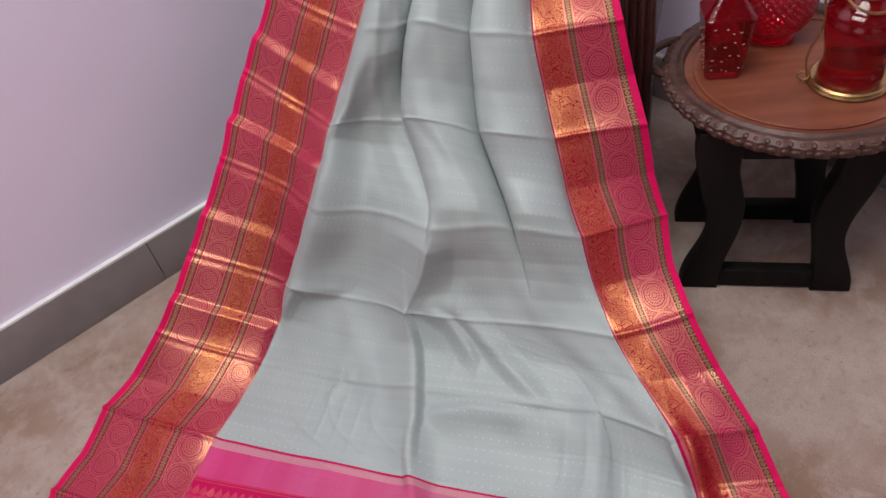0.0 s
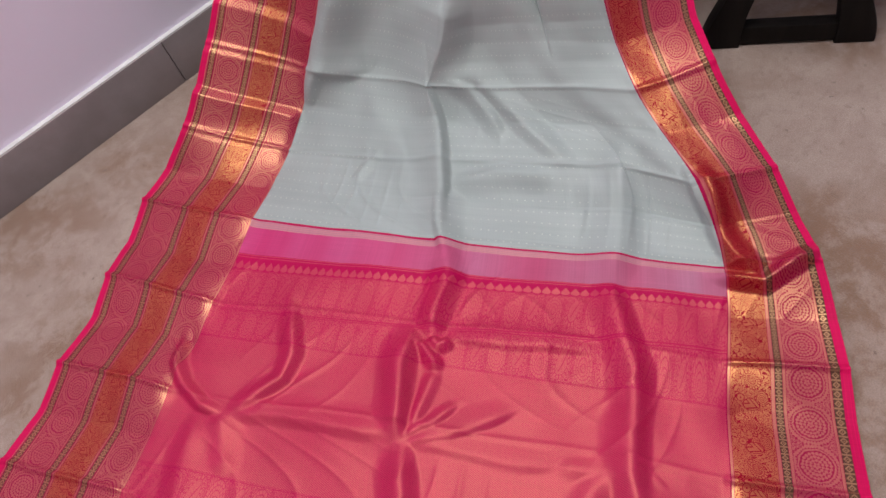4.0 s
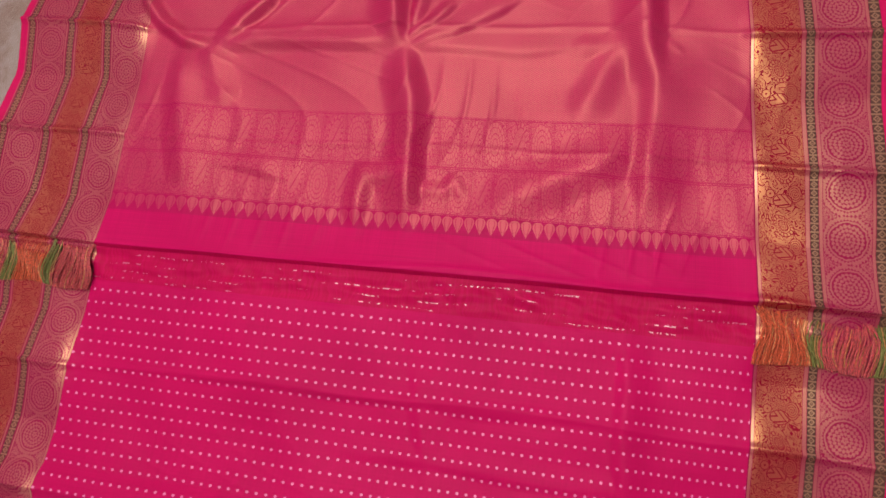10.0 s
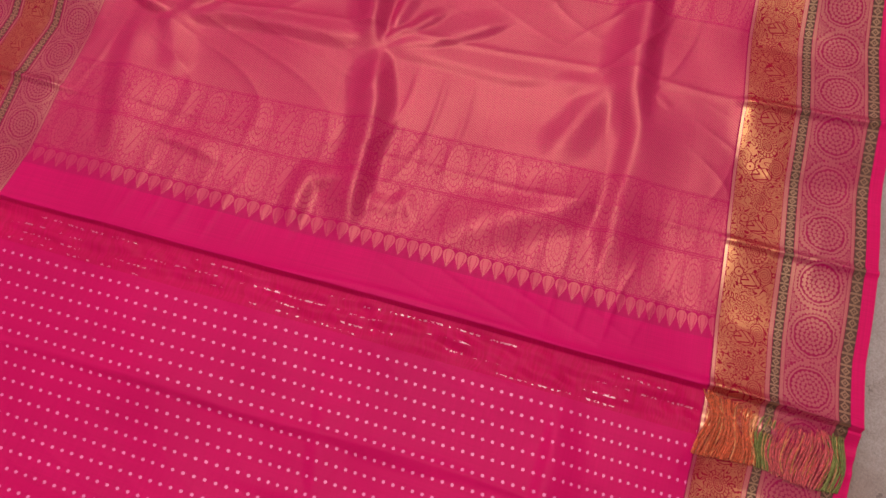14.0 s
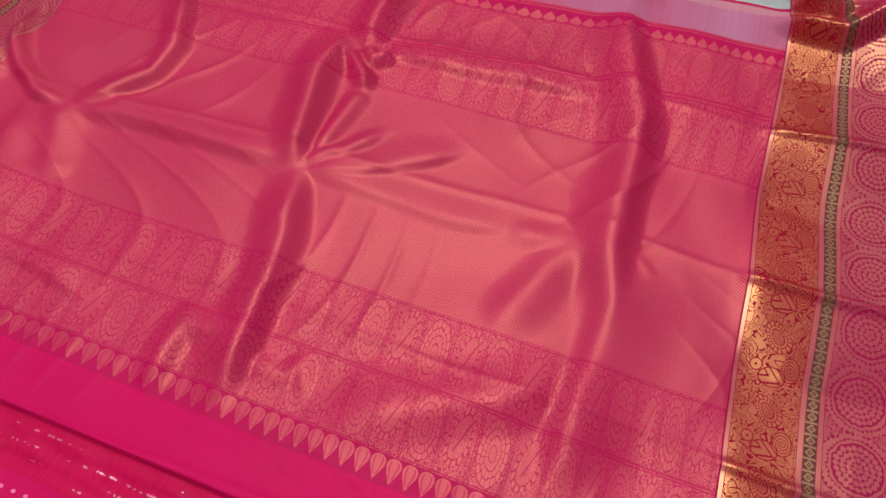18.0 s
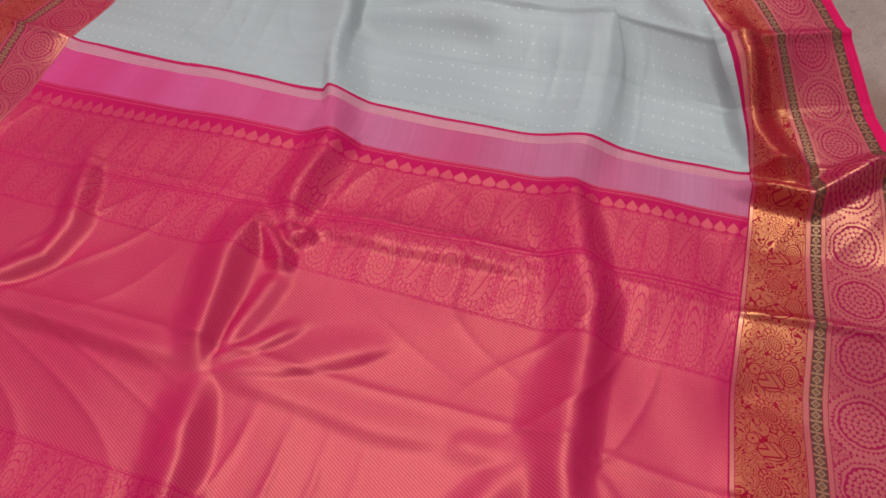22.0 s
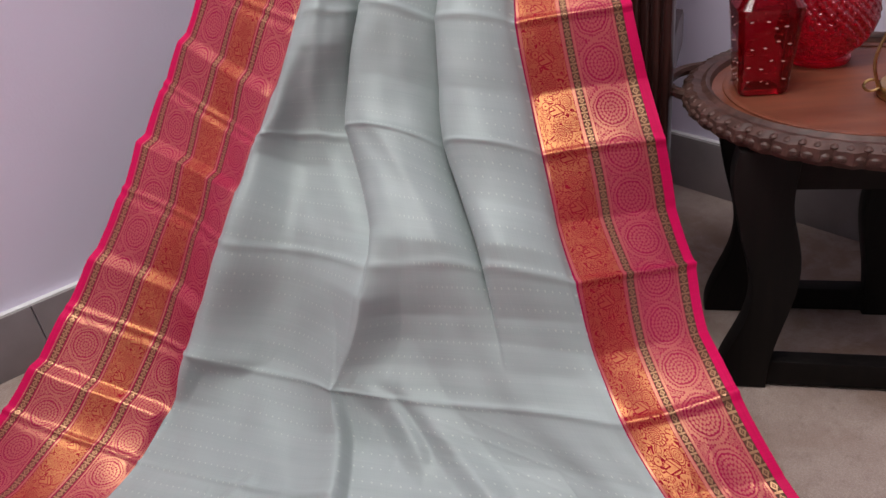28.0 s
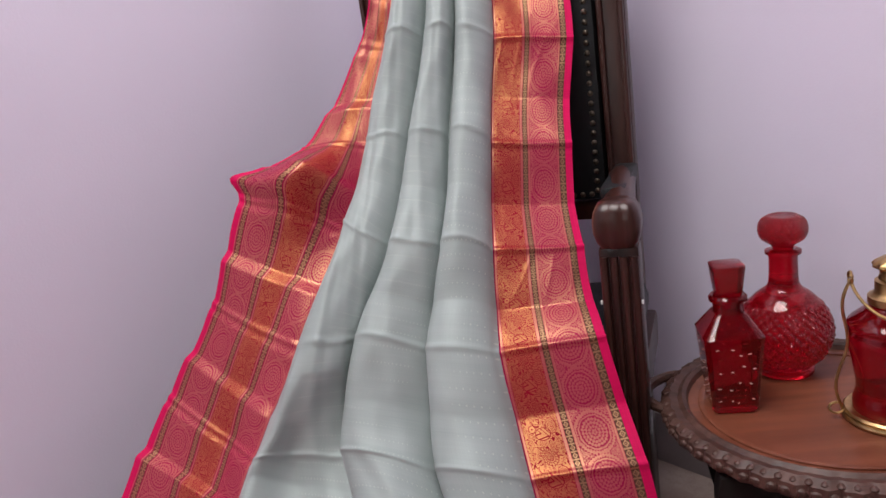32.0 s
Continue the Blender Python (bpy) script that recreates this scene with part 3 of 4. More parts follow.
INNER_BROAD = [(-0.807, -0.299, 0.004), (-0.758, -0.126, 0.004), (-0.708, 0.047, 0.004), (-0.648, 0.240, 0.004), (-0.589, 0.432, 0.004), (-0.523, 0.644, 0.008),
               (-0.472, 0.790, 0.013), (-0.405, 0.897, 0.104), (-0.325, 0.946, 0.253), (-0.278, 1.015, 0.353), (-0.219, 1.062, 0.487), (-0.136, 1.170, 0.604),
               (-0.103, 1.250, 0.738), (-0.060, 1.320, 0.898), (-0.040, 1.392, 1.110), (-0.040, 1.470, 0.950)]
PLEAT_A = [(-0.395, -0.404, 0.004), (-0.348, -0.231, 0.004), (-0.300, -0.058, 0.004), (-0.260, 0.138, 0.006), (-0.245, 0.345, 0.010), (-0.190, 0.545, 0.012),
           (-0.188, 0.680, 0.046), (-0.186, 0.805, 0.096), (-0.136, 0.857, 0.243), (-0.165, 1.000, 0.345), (-0.140, 1.070, 0.478), (-0.085, 1.130, 0.583),
           (-0.045, 1.230, 0.732), (-0.012, 1.310, 0.892), (0.000, 1.385, 1.112), (0.000, 1.465, 0.950)]
PLEAT_B = [(-0.113, -0.476, 0.004), (-0.066, -0.303, 0.004), (-0.020, -0.131, 0.004), (0.020, 0.065, 0.006), (0.052, 0.270, 0.010), (0.090, 0.475, 0.012),
           (0.095, 0.610, 0.058), (0.020, 0.730, 0.120), (-0.010, 0.835, 0.235), (-0.044, 0.961, 0.329), (-0.037, 1.050, 0.455), (-0.015, 1.120, 0.577),
           (0.007, 1.220, 0.727), (0.030, 1.310, 0.886), (0.040, 1.378, 1.112), (0.040, 1.460, 0.950)]
INNER_SLIM = [(0.000, -0.505, 0.004), (0.046, -0.333, 0.004), (0.091, -0.160, 0.004), (0.128, 0.037, 0.004), (0.165, 0.240, 0.004), (0.205, 0.440, 0.018),
              (0.186, 0.550, 0.073), (0.122, 0.697, 0.130), (0.084, 0.818, 0.230), (0.063, 0.934, 0.329), (0.045, 1.017, 0.457), (0.048, 1.110, 0.572),
              (0.064, 1.220, 0.720), (0.086, 1.310, 0.878), (0.090, 1.368, 1.110), (0.090, 1.450, 0.950)]
OUTER_SLIM = [(0.135, -0.540, 0.004), (0.182, -0.370, 0.004), (0.228, -0.198, 0.004), (0.275, 0.005, 0.004), (0.315, 0.210, 0.004), (0.326, 0.425, 0.035),
              (0.293, 0.565, 0.078), (0.235, 0.710, 0.155), (0.220, 0.868, 0.209), (0.200, 0.940, 0.340), (0.174, 1.019, 0.472), (0.167, 1.120, 0.563),
              (0.176, 1.220, 0.705), (0.202, 1.310, 0.863), (0.205, 1.345, 1.105), (0.205, 1.430, 0.950)]
U_LINES = [0.0, 0.215, 0.575, 0.865, 1.015, 1.165]


def spline(xs, ys, at):
    """A monotone-safe cubic through (xs, ys) for each column of ys."""
    xs, ys = np.array(xs), np.array(ys)
    slope = np.diff(ys, axis=0) / np.diff(xs)[:, None]
    tan = np.zeros_like(ys)
    tan[1:-1] = (slope[1:] + slope[:-1]) / 2
    tan[0], tan[-1] = slope[0], slope[-1]
    k = np.clip(np.searchsorted(xs, at) - 1, 0, len(xs) - 2)
    h = (xs[k + 1] - xs[k])[:, None]
    t = ((at - xs[k]) / (xs[k + 1] - xs[k]))[:, None]
    return (ys[k] * (2 * t ** 3 - 3 * t ** 2 + 1) + ys[k + 1] * (3 * t ** 2 - 2 * t ** 3)
            + h * (tan[k] * (t ** 3 - 2 * t ** 2 + t) + tan[k + 1] * (t ** 3 - t ** 2)))


def step_blend(x, a, b):
    t = np.clip((x - a) / (b - a), 0, 1)
    return t * t * (3 - 2 * t)


# folds lying on the flat part: a line of plan points, height, width of the slope to the left of its run, to the right
FOLDS = [
    # the middle ridge, from the head of the end panel to the first pinch
    ([(-0.190, 0.640), (-0.197, 0.575), (-0.194, 0.510)], 0.030, 0.050, 0.013),
    ([(-0.196, 0.545), (-0.189, 0.485), (-0.207, 0.425), (-0.218, 0.378)], 0.034, 0.028, 0.040),
    # the arch below it and its limbs
    ([(-0.222, 0.378), (-0.244, 0.379), (-0.259, 0.343), (-0.264, 0.288), (-0.265, 0.254), (-0.262, 0.228)], 0.032, 0.020, 0.048),
    ([(-0.238, 0.380), (-0.226, 0.366), (-0.214, 0.343), (-0.210, 0.325)], 0.022, 0.012, 0.014),
    ([(-0.211, 0.332), (-0.228, 0.288), (-0.246, 0.245)], 0.012, 0.014, 0.014),
    ([(-0.216, 0.385), (-0.206, 0.367), (-0.186, 0.374)], 0.022, 0.012, 0.015),
    ([(-0.204, 0.372), (-0.178, 0.378), (-0.112, 0.359), (-0.044, 0.348), (0.022, 0.333)], 0.012, 0.045, 0.010),
    # from the middle pinch to the pinch beside the broad border
    ([(-0.258, 0.240), (-0.361, 0.263), (-0.462, 0.290), (-0.530, 0.297)], 0.016, 0.015, 0.040),
    ([(-0.521, 0.295), (-0.480, 0.316), (-0.442, 0.340), (-0.428, 0.380), (-0.431, 0.429), (-0.438, 0.475)], 0.024, 0.030, 0.016),
    ([(-0.521, 0.295), (-0.563, 0.312), (-0.596, 0.349), (-0.612, 0.389), (-0.612, 0.440)], 0.022, 0.014, 0.016),
    ([(-0.531, 0.305), (-0.521, 0.254), (-0.516, 0.200)], 0.015, 0.034, 0.050),
    ([(-0.566, 0.300), (-0.571, 0.201), (-0.578, 0.100)], 0.022, 0.110, 0.036),
    # below the middle pinch, and the rays from it
    ([(-0.258, 0.234), (-0.257, 0.192), (-0.257, 0.156), (-0.262, 0.126), (-0.270, 0.092), (-0.278, 0.040), (-0.284, 0.000)], 0.029, 0.022, 0.042),
    ([(-0.262, 0.228), (-0.192, 0.232), (-0.128, 0.254), (-0.098, 0.266)], 0.010, 0.034, 0.010),
    ([(-0.262, 0.236), (-0.213, 0.252), (-0.180, 0.276)], 0.010, 0.014, 0.010),
    ([(-0.256, 0.230), (-0.214, 0.220), (-0.150, 0.204), (-0.105, 0.190), (-0.051, 0.180)], 0.007, 0.040, 0.012),
    ([(-0.060, 0.180), (-0.015, 0.172), (0.036, 0.178)], 0.008, 0.018, 0.018),
    # the ridge beside the slim border
    ([(0.088, 0.650), (0.084, 0.560), (0.056, 0.470), (0.046, 0.426)], 0.026, 0.036, 0.070),
    ([(0.044, 0.470), (0.046, 0.426), (0.052, 0.375), (0.054, 0.333), (0.057, 0.306), (0.052, 0.254), (0.042, 0.205), (0.033, 0.165), (0.035, 0.120), (0.030, 0.080)], 0.033, 0.026, 0.044),
    ([(0.034, 0.172), (0.036, 0.118), (0.028, 0.072), (0.019, 0.042), (0.008, 0.003), (-0.006, -0.046)], 0.019, 0.066, 0.025),
    ([(0.044, 0.168), (0.061, 0.158), (0.073, 0.138)], 0.004, 0.008, 0.010),
    ([(0.036, 0.174), (0.011, 0.169), (-0.015, 0.150), (-0.040, 0.114), (-0.062, 0.080)], 0.012, 0.034, 0.026),
    ([(0.006, 0.060), (-0.048, 0.026), (-0.101, 0.018), (-0.152, 0.008), (-0.190, -0.012)], 0.017, 0.034, 0.046),
    # the knot above the leaf tips
    ([(-0.350, 0.005), (-0.342, 0.045), (-0.332, 0.068), (-0.301, 0.064), (-0.269, 0.051)], 0.013, 0.024, 0.016),
    ([(-0.272, 0.042), (-0.233, 0.030), (-0.217, 0.042), (-0.209, 0.015)], 0.007, 0.014, 0.014),
    ([(-0.580, 0.140), (-0.528, 0.127), (-0.488, 0.115), (-0.433, 0.090)], 0.007, 0.030, 0.010),
    # soft dents in the dotted piece
    ([(-0.052, -0.180), (-0.060, -0.235), (-0.085, -0.360)], 0.010, 0.040, 0.014),
    ([(-0.290, -0.175), (-0.300, -0.300)], 0.007, 0.040, 0.016),
    ([(-0.640, -0.130), (-0.500, -0.160), (-0.300, -0.215), (-0.100, -0.262)], 0.006, 0.030, 0.010),
    ([(-0.400, -0.255), (-0.240, -0.300), (-0.060, -0.345)], 0.005, 0.026, 0.010),
    # the foot of the hanging part
    ([(-0.196, 0.540), (-0.187, 0.640), (-0.188, 0.730), (-0.188, 0.830)], 0.038, 0.075, 0.010),
    ([(-0.160, 0.815), (-0.110, 0.790), (-0.040, 0.700), (0.010, 0.640)], 0.022, 0.024, 0.018),
    ([(-0.160, 0.812), (-0.125, 0.780), (-0.085, 0.700)], 0.020, 0.013, 0.024),
    ([(-0.430, 0.850), (-0.380, 0.882), (-0.300, 0.866)], 0.024, 0.050, 0.014),
    ([(-0.310, 0.860), (-0.296, 0.790), (-0.325, 0.715)], 0.005, 0.040, 0.030),
    ([(-0.350, 0.690), (-0.290, 0.735)], 0.007, 0.010, 0.014),
    ([(-0.180, 0.645), (-0.100, 0.645), (-0.010, 0.615)], 0.015, 0.016, 0.034),
    # the turned-over slim border
    ([(0.186, 0.570), (0.212, 0.480), (0.250, 0.405)], 0.048, 0.022, 0.020),
    ([(0.190, 0.430), (0.250, 0.405), (0.335, 0.440)], 0.044, 0.018, 0.012),
]


def fold_height(x, y):
    """Height of the raised folds at plan points: ridges with a rounded crest, steeper on one side, that thin out to their ends."""
    x0, y0 = x, y
    x = x0 + 0.0018 * np.sin(y0 * 33 + 1.5 * np.sin(x0 * 17))
    y = y0 + 0.0018 * np.sin(x0 * 31 + 1.5 * np.sin(y0 * 19))
    sag = 1 + 0.10 * np.sin(x0 * 43 + y0 * 31 + 1.0)
    out = np.zeros_like(x)
    for line, high, wide_left, wide_right in FOLDS:
        best = np.full_like(x, 9.0)
        left = np.zeros_like(x)
        run = np.zeros_like(x)
        total = sum(math.dist(a, b) for a, b in zip(line, line[1:]))
        gone = 0.0
        for (ax, ay), (bx, by) in zip(line, line[1:]):
            length = math.dist((ax, ay), (bx, by))
            t = np.clip(((x - ax) * (bx - ax) + (y - ay) * (by - ay)) / length ** 2, 0, 1)
            d = np.hypot(x - ax - t * (bx - ax), y - ay - t * (by - ay))
            near = d < best
            best = np.where(near, d, best)
            left = np.where(near, ((bx - ax) * (y - ay) - (by - ay) * (x - ax)) / length, left)
            run = np.where(near, (gone + t * length) / total, run)
            gone += length
        ends = 0.10 + 0.90 * step_blend(np.minimum(run, 1 - run), -0.04, 0.24)
        turn = 0.5 + 0.5 * np.tanh(left / 0.006)
        wide = (wide_right + (wide_left - wide_right) * turn) * (0.45 + 0.32 * ends) * sag
        crest = 0.004 + 0.26 * min(wide_left, wide_right)
        s = (np.hypot(best, crest) - crest) / wide
        tent = np.clip(1 - s, 0, 1)
        shape = tent ** 1.7
        out = (out ** 3 + (0.56 * high * ends * shape) ** 3) ** (1 / 3)
    return out


def saree_grid():
    rows = np.concatenate([np.linspace(-0.36, -0.002, 150), np.linspace(0.0, 0.62, 300), np.linspace(0.6225, 1.90, 460), np.linspace(1.905, 2.32, 60)])
    cols, panel, across = [], [], []
    for k, n in enumerate((72, 130, 106, 60, 60)):
        w = np.linspace(0, 1, n + 1)[: n + (k == 4)]
        cols += list(U_LINES[k] + (U_LINES[k + 1] - U_LINES[k]) * w)
        panel += [k] * len(w)
        across += list(w)
    cols, panel, across = np.array(cols), np.array(panel), np.array(across)
    lines = np.stack([spline(STATIONS, g, rows) for g in (OUTER_BROAD, INNER_BROAD, PLEAT_A, PLEAT_B, INNER_SLIM, OUTER_SLIM)])
    base = lines[panel].transpose(1, 0, 2) * (1 - across)[None, :, None] + lines[panel + 1].transpose(1, 0, 2) * across[None, :, None]
    du, dv = np.gradient(base, axis=1), np.gradient(base, axis=0)
    normal = np.cross(du, dv)
    normal /= np.linalg.norm(normal, axis=2, keepdims=True) + 1e-12
    u, v = np.meshgrid(cols, rows)
    pan, w = np.broadcast_to(panel, u.shape), np.broadcast_to(across, u.shape)
    lift = np.zeros_like(u)
    # pleats of the hanging part
    lean = np.clip(w, 0, 1) ** 0.62
    arch = np.sqrt(np.clip(1 - (2 * lean - 1) ** 2, 0, 1))
    deep = np.interp(v, [0.62, 0.98, 1.04, 1.11, 1.245, 1.9, 2.05], [0.0, 0.0, 0.010, 0.046, 0.058, 0.040, 0.012])
    broad = np.interp(v, [1.20, 1.36], [0.0, 1.0])
    lift += np.where(pan == 1, deep * arch * broad, np.where((pan == 2) | (pan == 3), deep * arch, 0.0))
    # the first pleat rolls over beside the broad border lower down, then runs flat
    roll = np.interp(v, [0.86, 0.93, 1.05, 1.22, 1.36], [0.0, 0.030, 0.048, 0.040, 0.0])
    lift += np.where(pan == 1, roll * np.exp(-((w - 0.13) / 0.17) ** 2), 0.0)
    lift += np.where(pan == 0, roll * 0.557 * np.clip(w - 0.7, 0, 1) / 0.3, 0.0)
    # the middle pleat's edge stands up and drops to one side
    stand = np.interp(v, [0.86, 0.94, 1.06, 1.12], [0.0, 0.026, 0.034, 0.0])
    lift += np.where(pan == 2, stand * np.clip(1 - w / 0.30, 0, 1) ** 1.3, np.where(pan == 1, stand * np.clip((w - 0.45) / 0.55, 0, 1) ** 2.2, 0.0))
    # flat facets between the creases where the cloth was kept folded
    rng = np.random.default_rng(23)
    marks = np.sort(np.concatenate([0.62 + 0.155 * np.arange(-7, 12), 0.62 + 0.155 * np.arange(-7, 12) + 0.0775 + rng.uniform(-0.012, 0.012, 19)]))
    high = np.where(np.arange(len(marks)) % 2 == 0, 0.0052, -0.0022) * rng.uniform(0.65, 1.35, len(marks)) + rng.uniform(-0.0012, 0.0012, len(marks))
    side = np.where(np.arange(len(marks)) % 2 == 0, 0.0045, -0.0030) * rng.uniform(0.5, 1.5, len(marks))
    bent = v + 0.005 * np.sin(u * 5.0 + 1.0) + 0.0025 * np.sin(u * 17.0 + v * 9.0)
    zig = np.interp(bent, marks, high) * np.where(pan == 0, 1.0, 0.0) + np.interp(bent, marks, side) * np.where(pan == 4, 1.0, 0.0)
    # on the hanging broad border the creases are short steps between long flat stretches
    turn = np.floor((bent - 0.62) / 0.0775)
    beat = (bent - 0.62) / 0.0775 - turn
    step = np.where(turn % 2 == 0, 0.0048, 0.0024) * np.where(beat < 0.80, beat / 0.80, (1 - beat) / 0.20) * (0.75 + 0.5 * np.sin(turn * 2.4) ** 2)
    zig = np.where((pan == 0) & (v > 0.62), zig + (step - zig) * np.clip((v - 0.70) / 0.12, 0, 1), zig)
    mid = (pan > 0) & (pan < 4)
    # the body of the cloth keeps only every second crease
    flat = high.copy()
    flat[0::4] *= -0.6
    flat[1::2] = (flat[0:-1:2] + np.append(flat[2::2], flat[-1])[: len(flat[1::2])]) / 2
    zig += np.where(mid, np.interp(bent, marks, flat) * (1 - np.clip((u - 0.215) / 0.8, 0, 1)) * 0.62 + np.interp(bent, marks, side) * np.clip((u - 0.215) / 0.8, 0, 1) * 0.8, 0)
    crease = 1.9 * zig * np.where(v < 0.0, 0.7, 1.0) * np.where(mid & (v < 0.70), 0.40, np.where(mid, 0.85, np.where((pan == 4) & (v > 0.70), 1.2, 1.0)))
    # the unwoven strip lies in soft ripples
    strip = np.clip(1 - ((v + 0.024) / 0.026) ** 2, 0, 1)
    lift += strip * (0.0011 * np.sin(v * 330.0 + 3.0 * np.sin(u * 7.0) + 1.4 * np.sin(u * 23.0 + 1.0)) + 0.0013 * np.sin(u * 61.0 + 2.5 * np.sin(v * 70.0 + u * 11.0))
                     + 0.0007 * np.sin(u * 173.0 + v * 210.0 + 2.0 * np.sin(u * 31.0)))
    near = np.abs(bent[..., None] - np.where(np.arange(len(marks)) % 2 == 0, marks, 9.0)).min(-1)
    crease += 0.0024 * np.exp(-(near / 0.0038) ** 2) * np.where(mid, np.where(v > 0.7, 1.0, 0.6), 1.5)
    # the borders pass into the body without a step
    wide = np.pad(crease, ((0, 0), (6, 6)), mode="edge")
    lift += sum(wide[:, i:i + crease.shape[1]] * w13 for i, w13 in enumerate((0.02, 0.04, 0.07, 0.09, 0.12, 0.13, 0.06, 0.13, 0.12, 0.09, 0.07, 0.04, 0.02)))
    # fine buckles in the end panel and the flat body
    buckle = (1 - np.abs(np.sin(u * 38 + 3 * np.sin(v * 21) + v * 55))) ** 3 * np.clip(np.sin(u * 9 + 1) * np.sin(v * 13 + 2), 0, 1)
    buckle += (1 - np.abs(np.sin(u * 71 - v * 30 + 2 * np.sin(u * 15 + v * 9)))) ** 3 * np.clip(np.sin(u * 14 - 1) * np.sin(v * 19 + 4), 0, 1)
    lift += 0.0020 * buckle * np.where(mid, np.clip((0.95 - v) / 0.2, 0, 1), 0.25) * np.clip(v / 0.03, 0.3, 1)
    # over the chair's arm the broad border stands proud
    lift += 0.066 * np.exp(-((v - 1.595) / 0.075) ** 2) * np.where(pan == 0, np.exp(-((w - 0.45) / 0.3) ** 2), 0)
    pts = base + normal * lift[..., None]
    raised = fold_height(base[..., 0], base[..., 1]) * np.clip((1.12 - v) / 0.1, 0, 1)
    pts += normal * raised[..., None]
    # the broad border's edge catches on the chair's arm
    catch = np.exp(-((v - 1.572) / 0.020) ** 2) * np.where(pan == 0, (1 - w) ** 1.5, 0)
    pts += catch[..., None] * np.array([-0.026, -0.004, 0.010])
    # the end panel's head lies over the unwoven strip
    pts[..., 2] += 0.007 * np.exp(-np.clip(v, 0, 9) / 0.03) * (v >= 0)
    # the far end is folded under itself
    pts[..., 2] += 0.010 * step_blend(-v, 0.20, 0.33) * np.sqrt(np.clip(1 - np.clip((-v - 0.335) / 0.025, 0, 1) ** 2, 0, 1))
    pts[..., 2] += 0.006 * np.sin(np.clip((-v - 0.285) / 0.045, 0, 1) * np.pi)
    # small unevenness
    for (fu, fv, ph, amp) in ((9.0, 5.0, 0.3, 0.0016), (-6.0, 11.0, 1.7, 0.0014), (23.0, 14.0, 2.9, 0.0007), (17.0, -31.0, 0.8, 0.0006), (41.0, 27.0, 4.0, 0.0003)):
        pts += normal * (amp * (1 + np.sin(u * fu * 2.0 + v * fv * 2.0 + ph + 1.5 * np.sin(v * 4 + u * 3))))[..., None]
    pts[..., 2] = np.maximum(pts[..., 2], 0.003)
    du, dv = np.gradient(pts, axis=1), np.gradient(pts, axis=0)
    normal = np.cross(du, dv)
    normal /= np.linalg.norm(normal, axis=2, keepdims=True) + 1e-12
    return pts, normal, u, v


def cloth_part(name, grid, rows, cols, material, parent, label):
    """One stretch of the woven sheet as a mesh of its own."""
    pts, normal, u, v = (a[rows[0]:rows[1] + 1, cols[0]:cols[1] + 1] for a in grid)
    n, m = u.shape
    me = bpy.data.meshes.new(name)
    index = np.arange(n * m).reshape(n, m)
    quads = np.stack([index[:-1, :-1], index[:-1, 1:], index[1:, 1:], index[1:, :-1]], -1).reshape(-1, 4)
    me.from_pydata(pts.reshape(-1, 3).tolist(), [], quads.tolist())
    layer = me.uv_layers.new(name="weave")
    flat = quads.ravel()
    layer.data.foreach_set("uv", np.stack([u.ravel()[flat], v.ravel()[flat]], -1).ravel())
    me.polygons.foreach_set("use_smooth", [True] * len(me.polygons))
    me.normals_split_custom_set_from_vertices(normal.reshape(-1, 3).tolist())
    me.materials.append(material)
    me.update()
    ob = new(name, me)
    ob.parent = parent
    ob["label"] = label
    return ob


GRID = saree_grid()
saree = thing("saree", Matrix(), "grey-green and pink silk saree draped over a chair onto the carpet", "saree")
row_v, col_u = GRID[3][:, 0], GRID[2][0]


def row_at(v): return int(np.argmin(abs(row_v - v)))
def col_at(u): return int(np.argmin(abs(col_u - u)))


r0, r1, r2, r3 = 0, row_at(0.0), row_at(0.62), len(row_v) - 1
c0, c1, c2, c3, c4, c5 = 0, col_at(0.0110), col_at(0.215), col_at(1.015), col_at(1.1535), len(col_u) - 1
cloth_part("field", GRID, (r2, r3), (c2, c3), field_mat, saree, "pleated grey-green silk body with tiny pale dots")
cloth_part("end_panel", GRID, (r1, r2), (c2, c3), pallu_mat, saree, "pink end panel brocaded in gold bands")
cloth_part("blouse_piece", GRID, (r0, r1), (c2, c3), blouse_mat, saree, "plain magenta piece with rows of silver dots")
for lo, hi in ((r0, r1), (r1, r3)):
    cloth_part("border", GRID, (lo, hi), (c1, c2), broad_border_mat, saree, "broad gold border with wheels and paisleys")
    cloth_part("border", GRID, (lo, hi), (c3, c4), slim_border_mat, saree, "gold and pink border with wheels and paisleys")
    cloth_part("selvage", GRID, (lo, hi), (c0, c1), selvage_mat, saree, "plain pink selvage")
    cloth_part("selvage", GRID, (lo, hi), (c4, c5), selvage_mat, saree, "plain pink selvage")


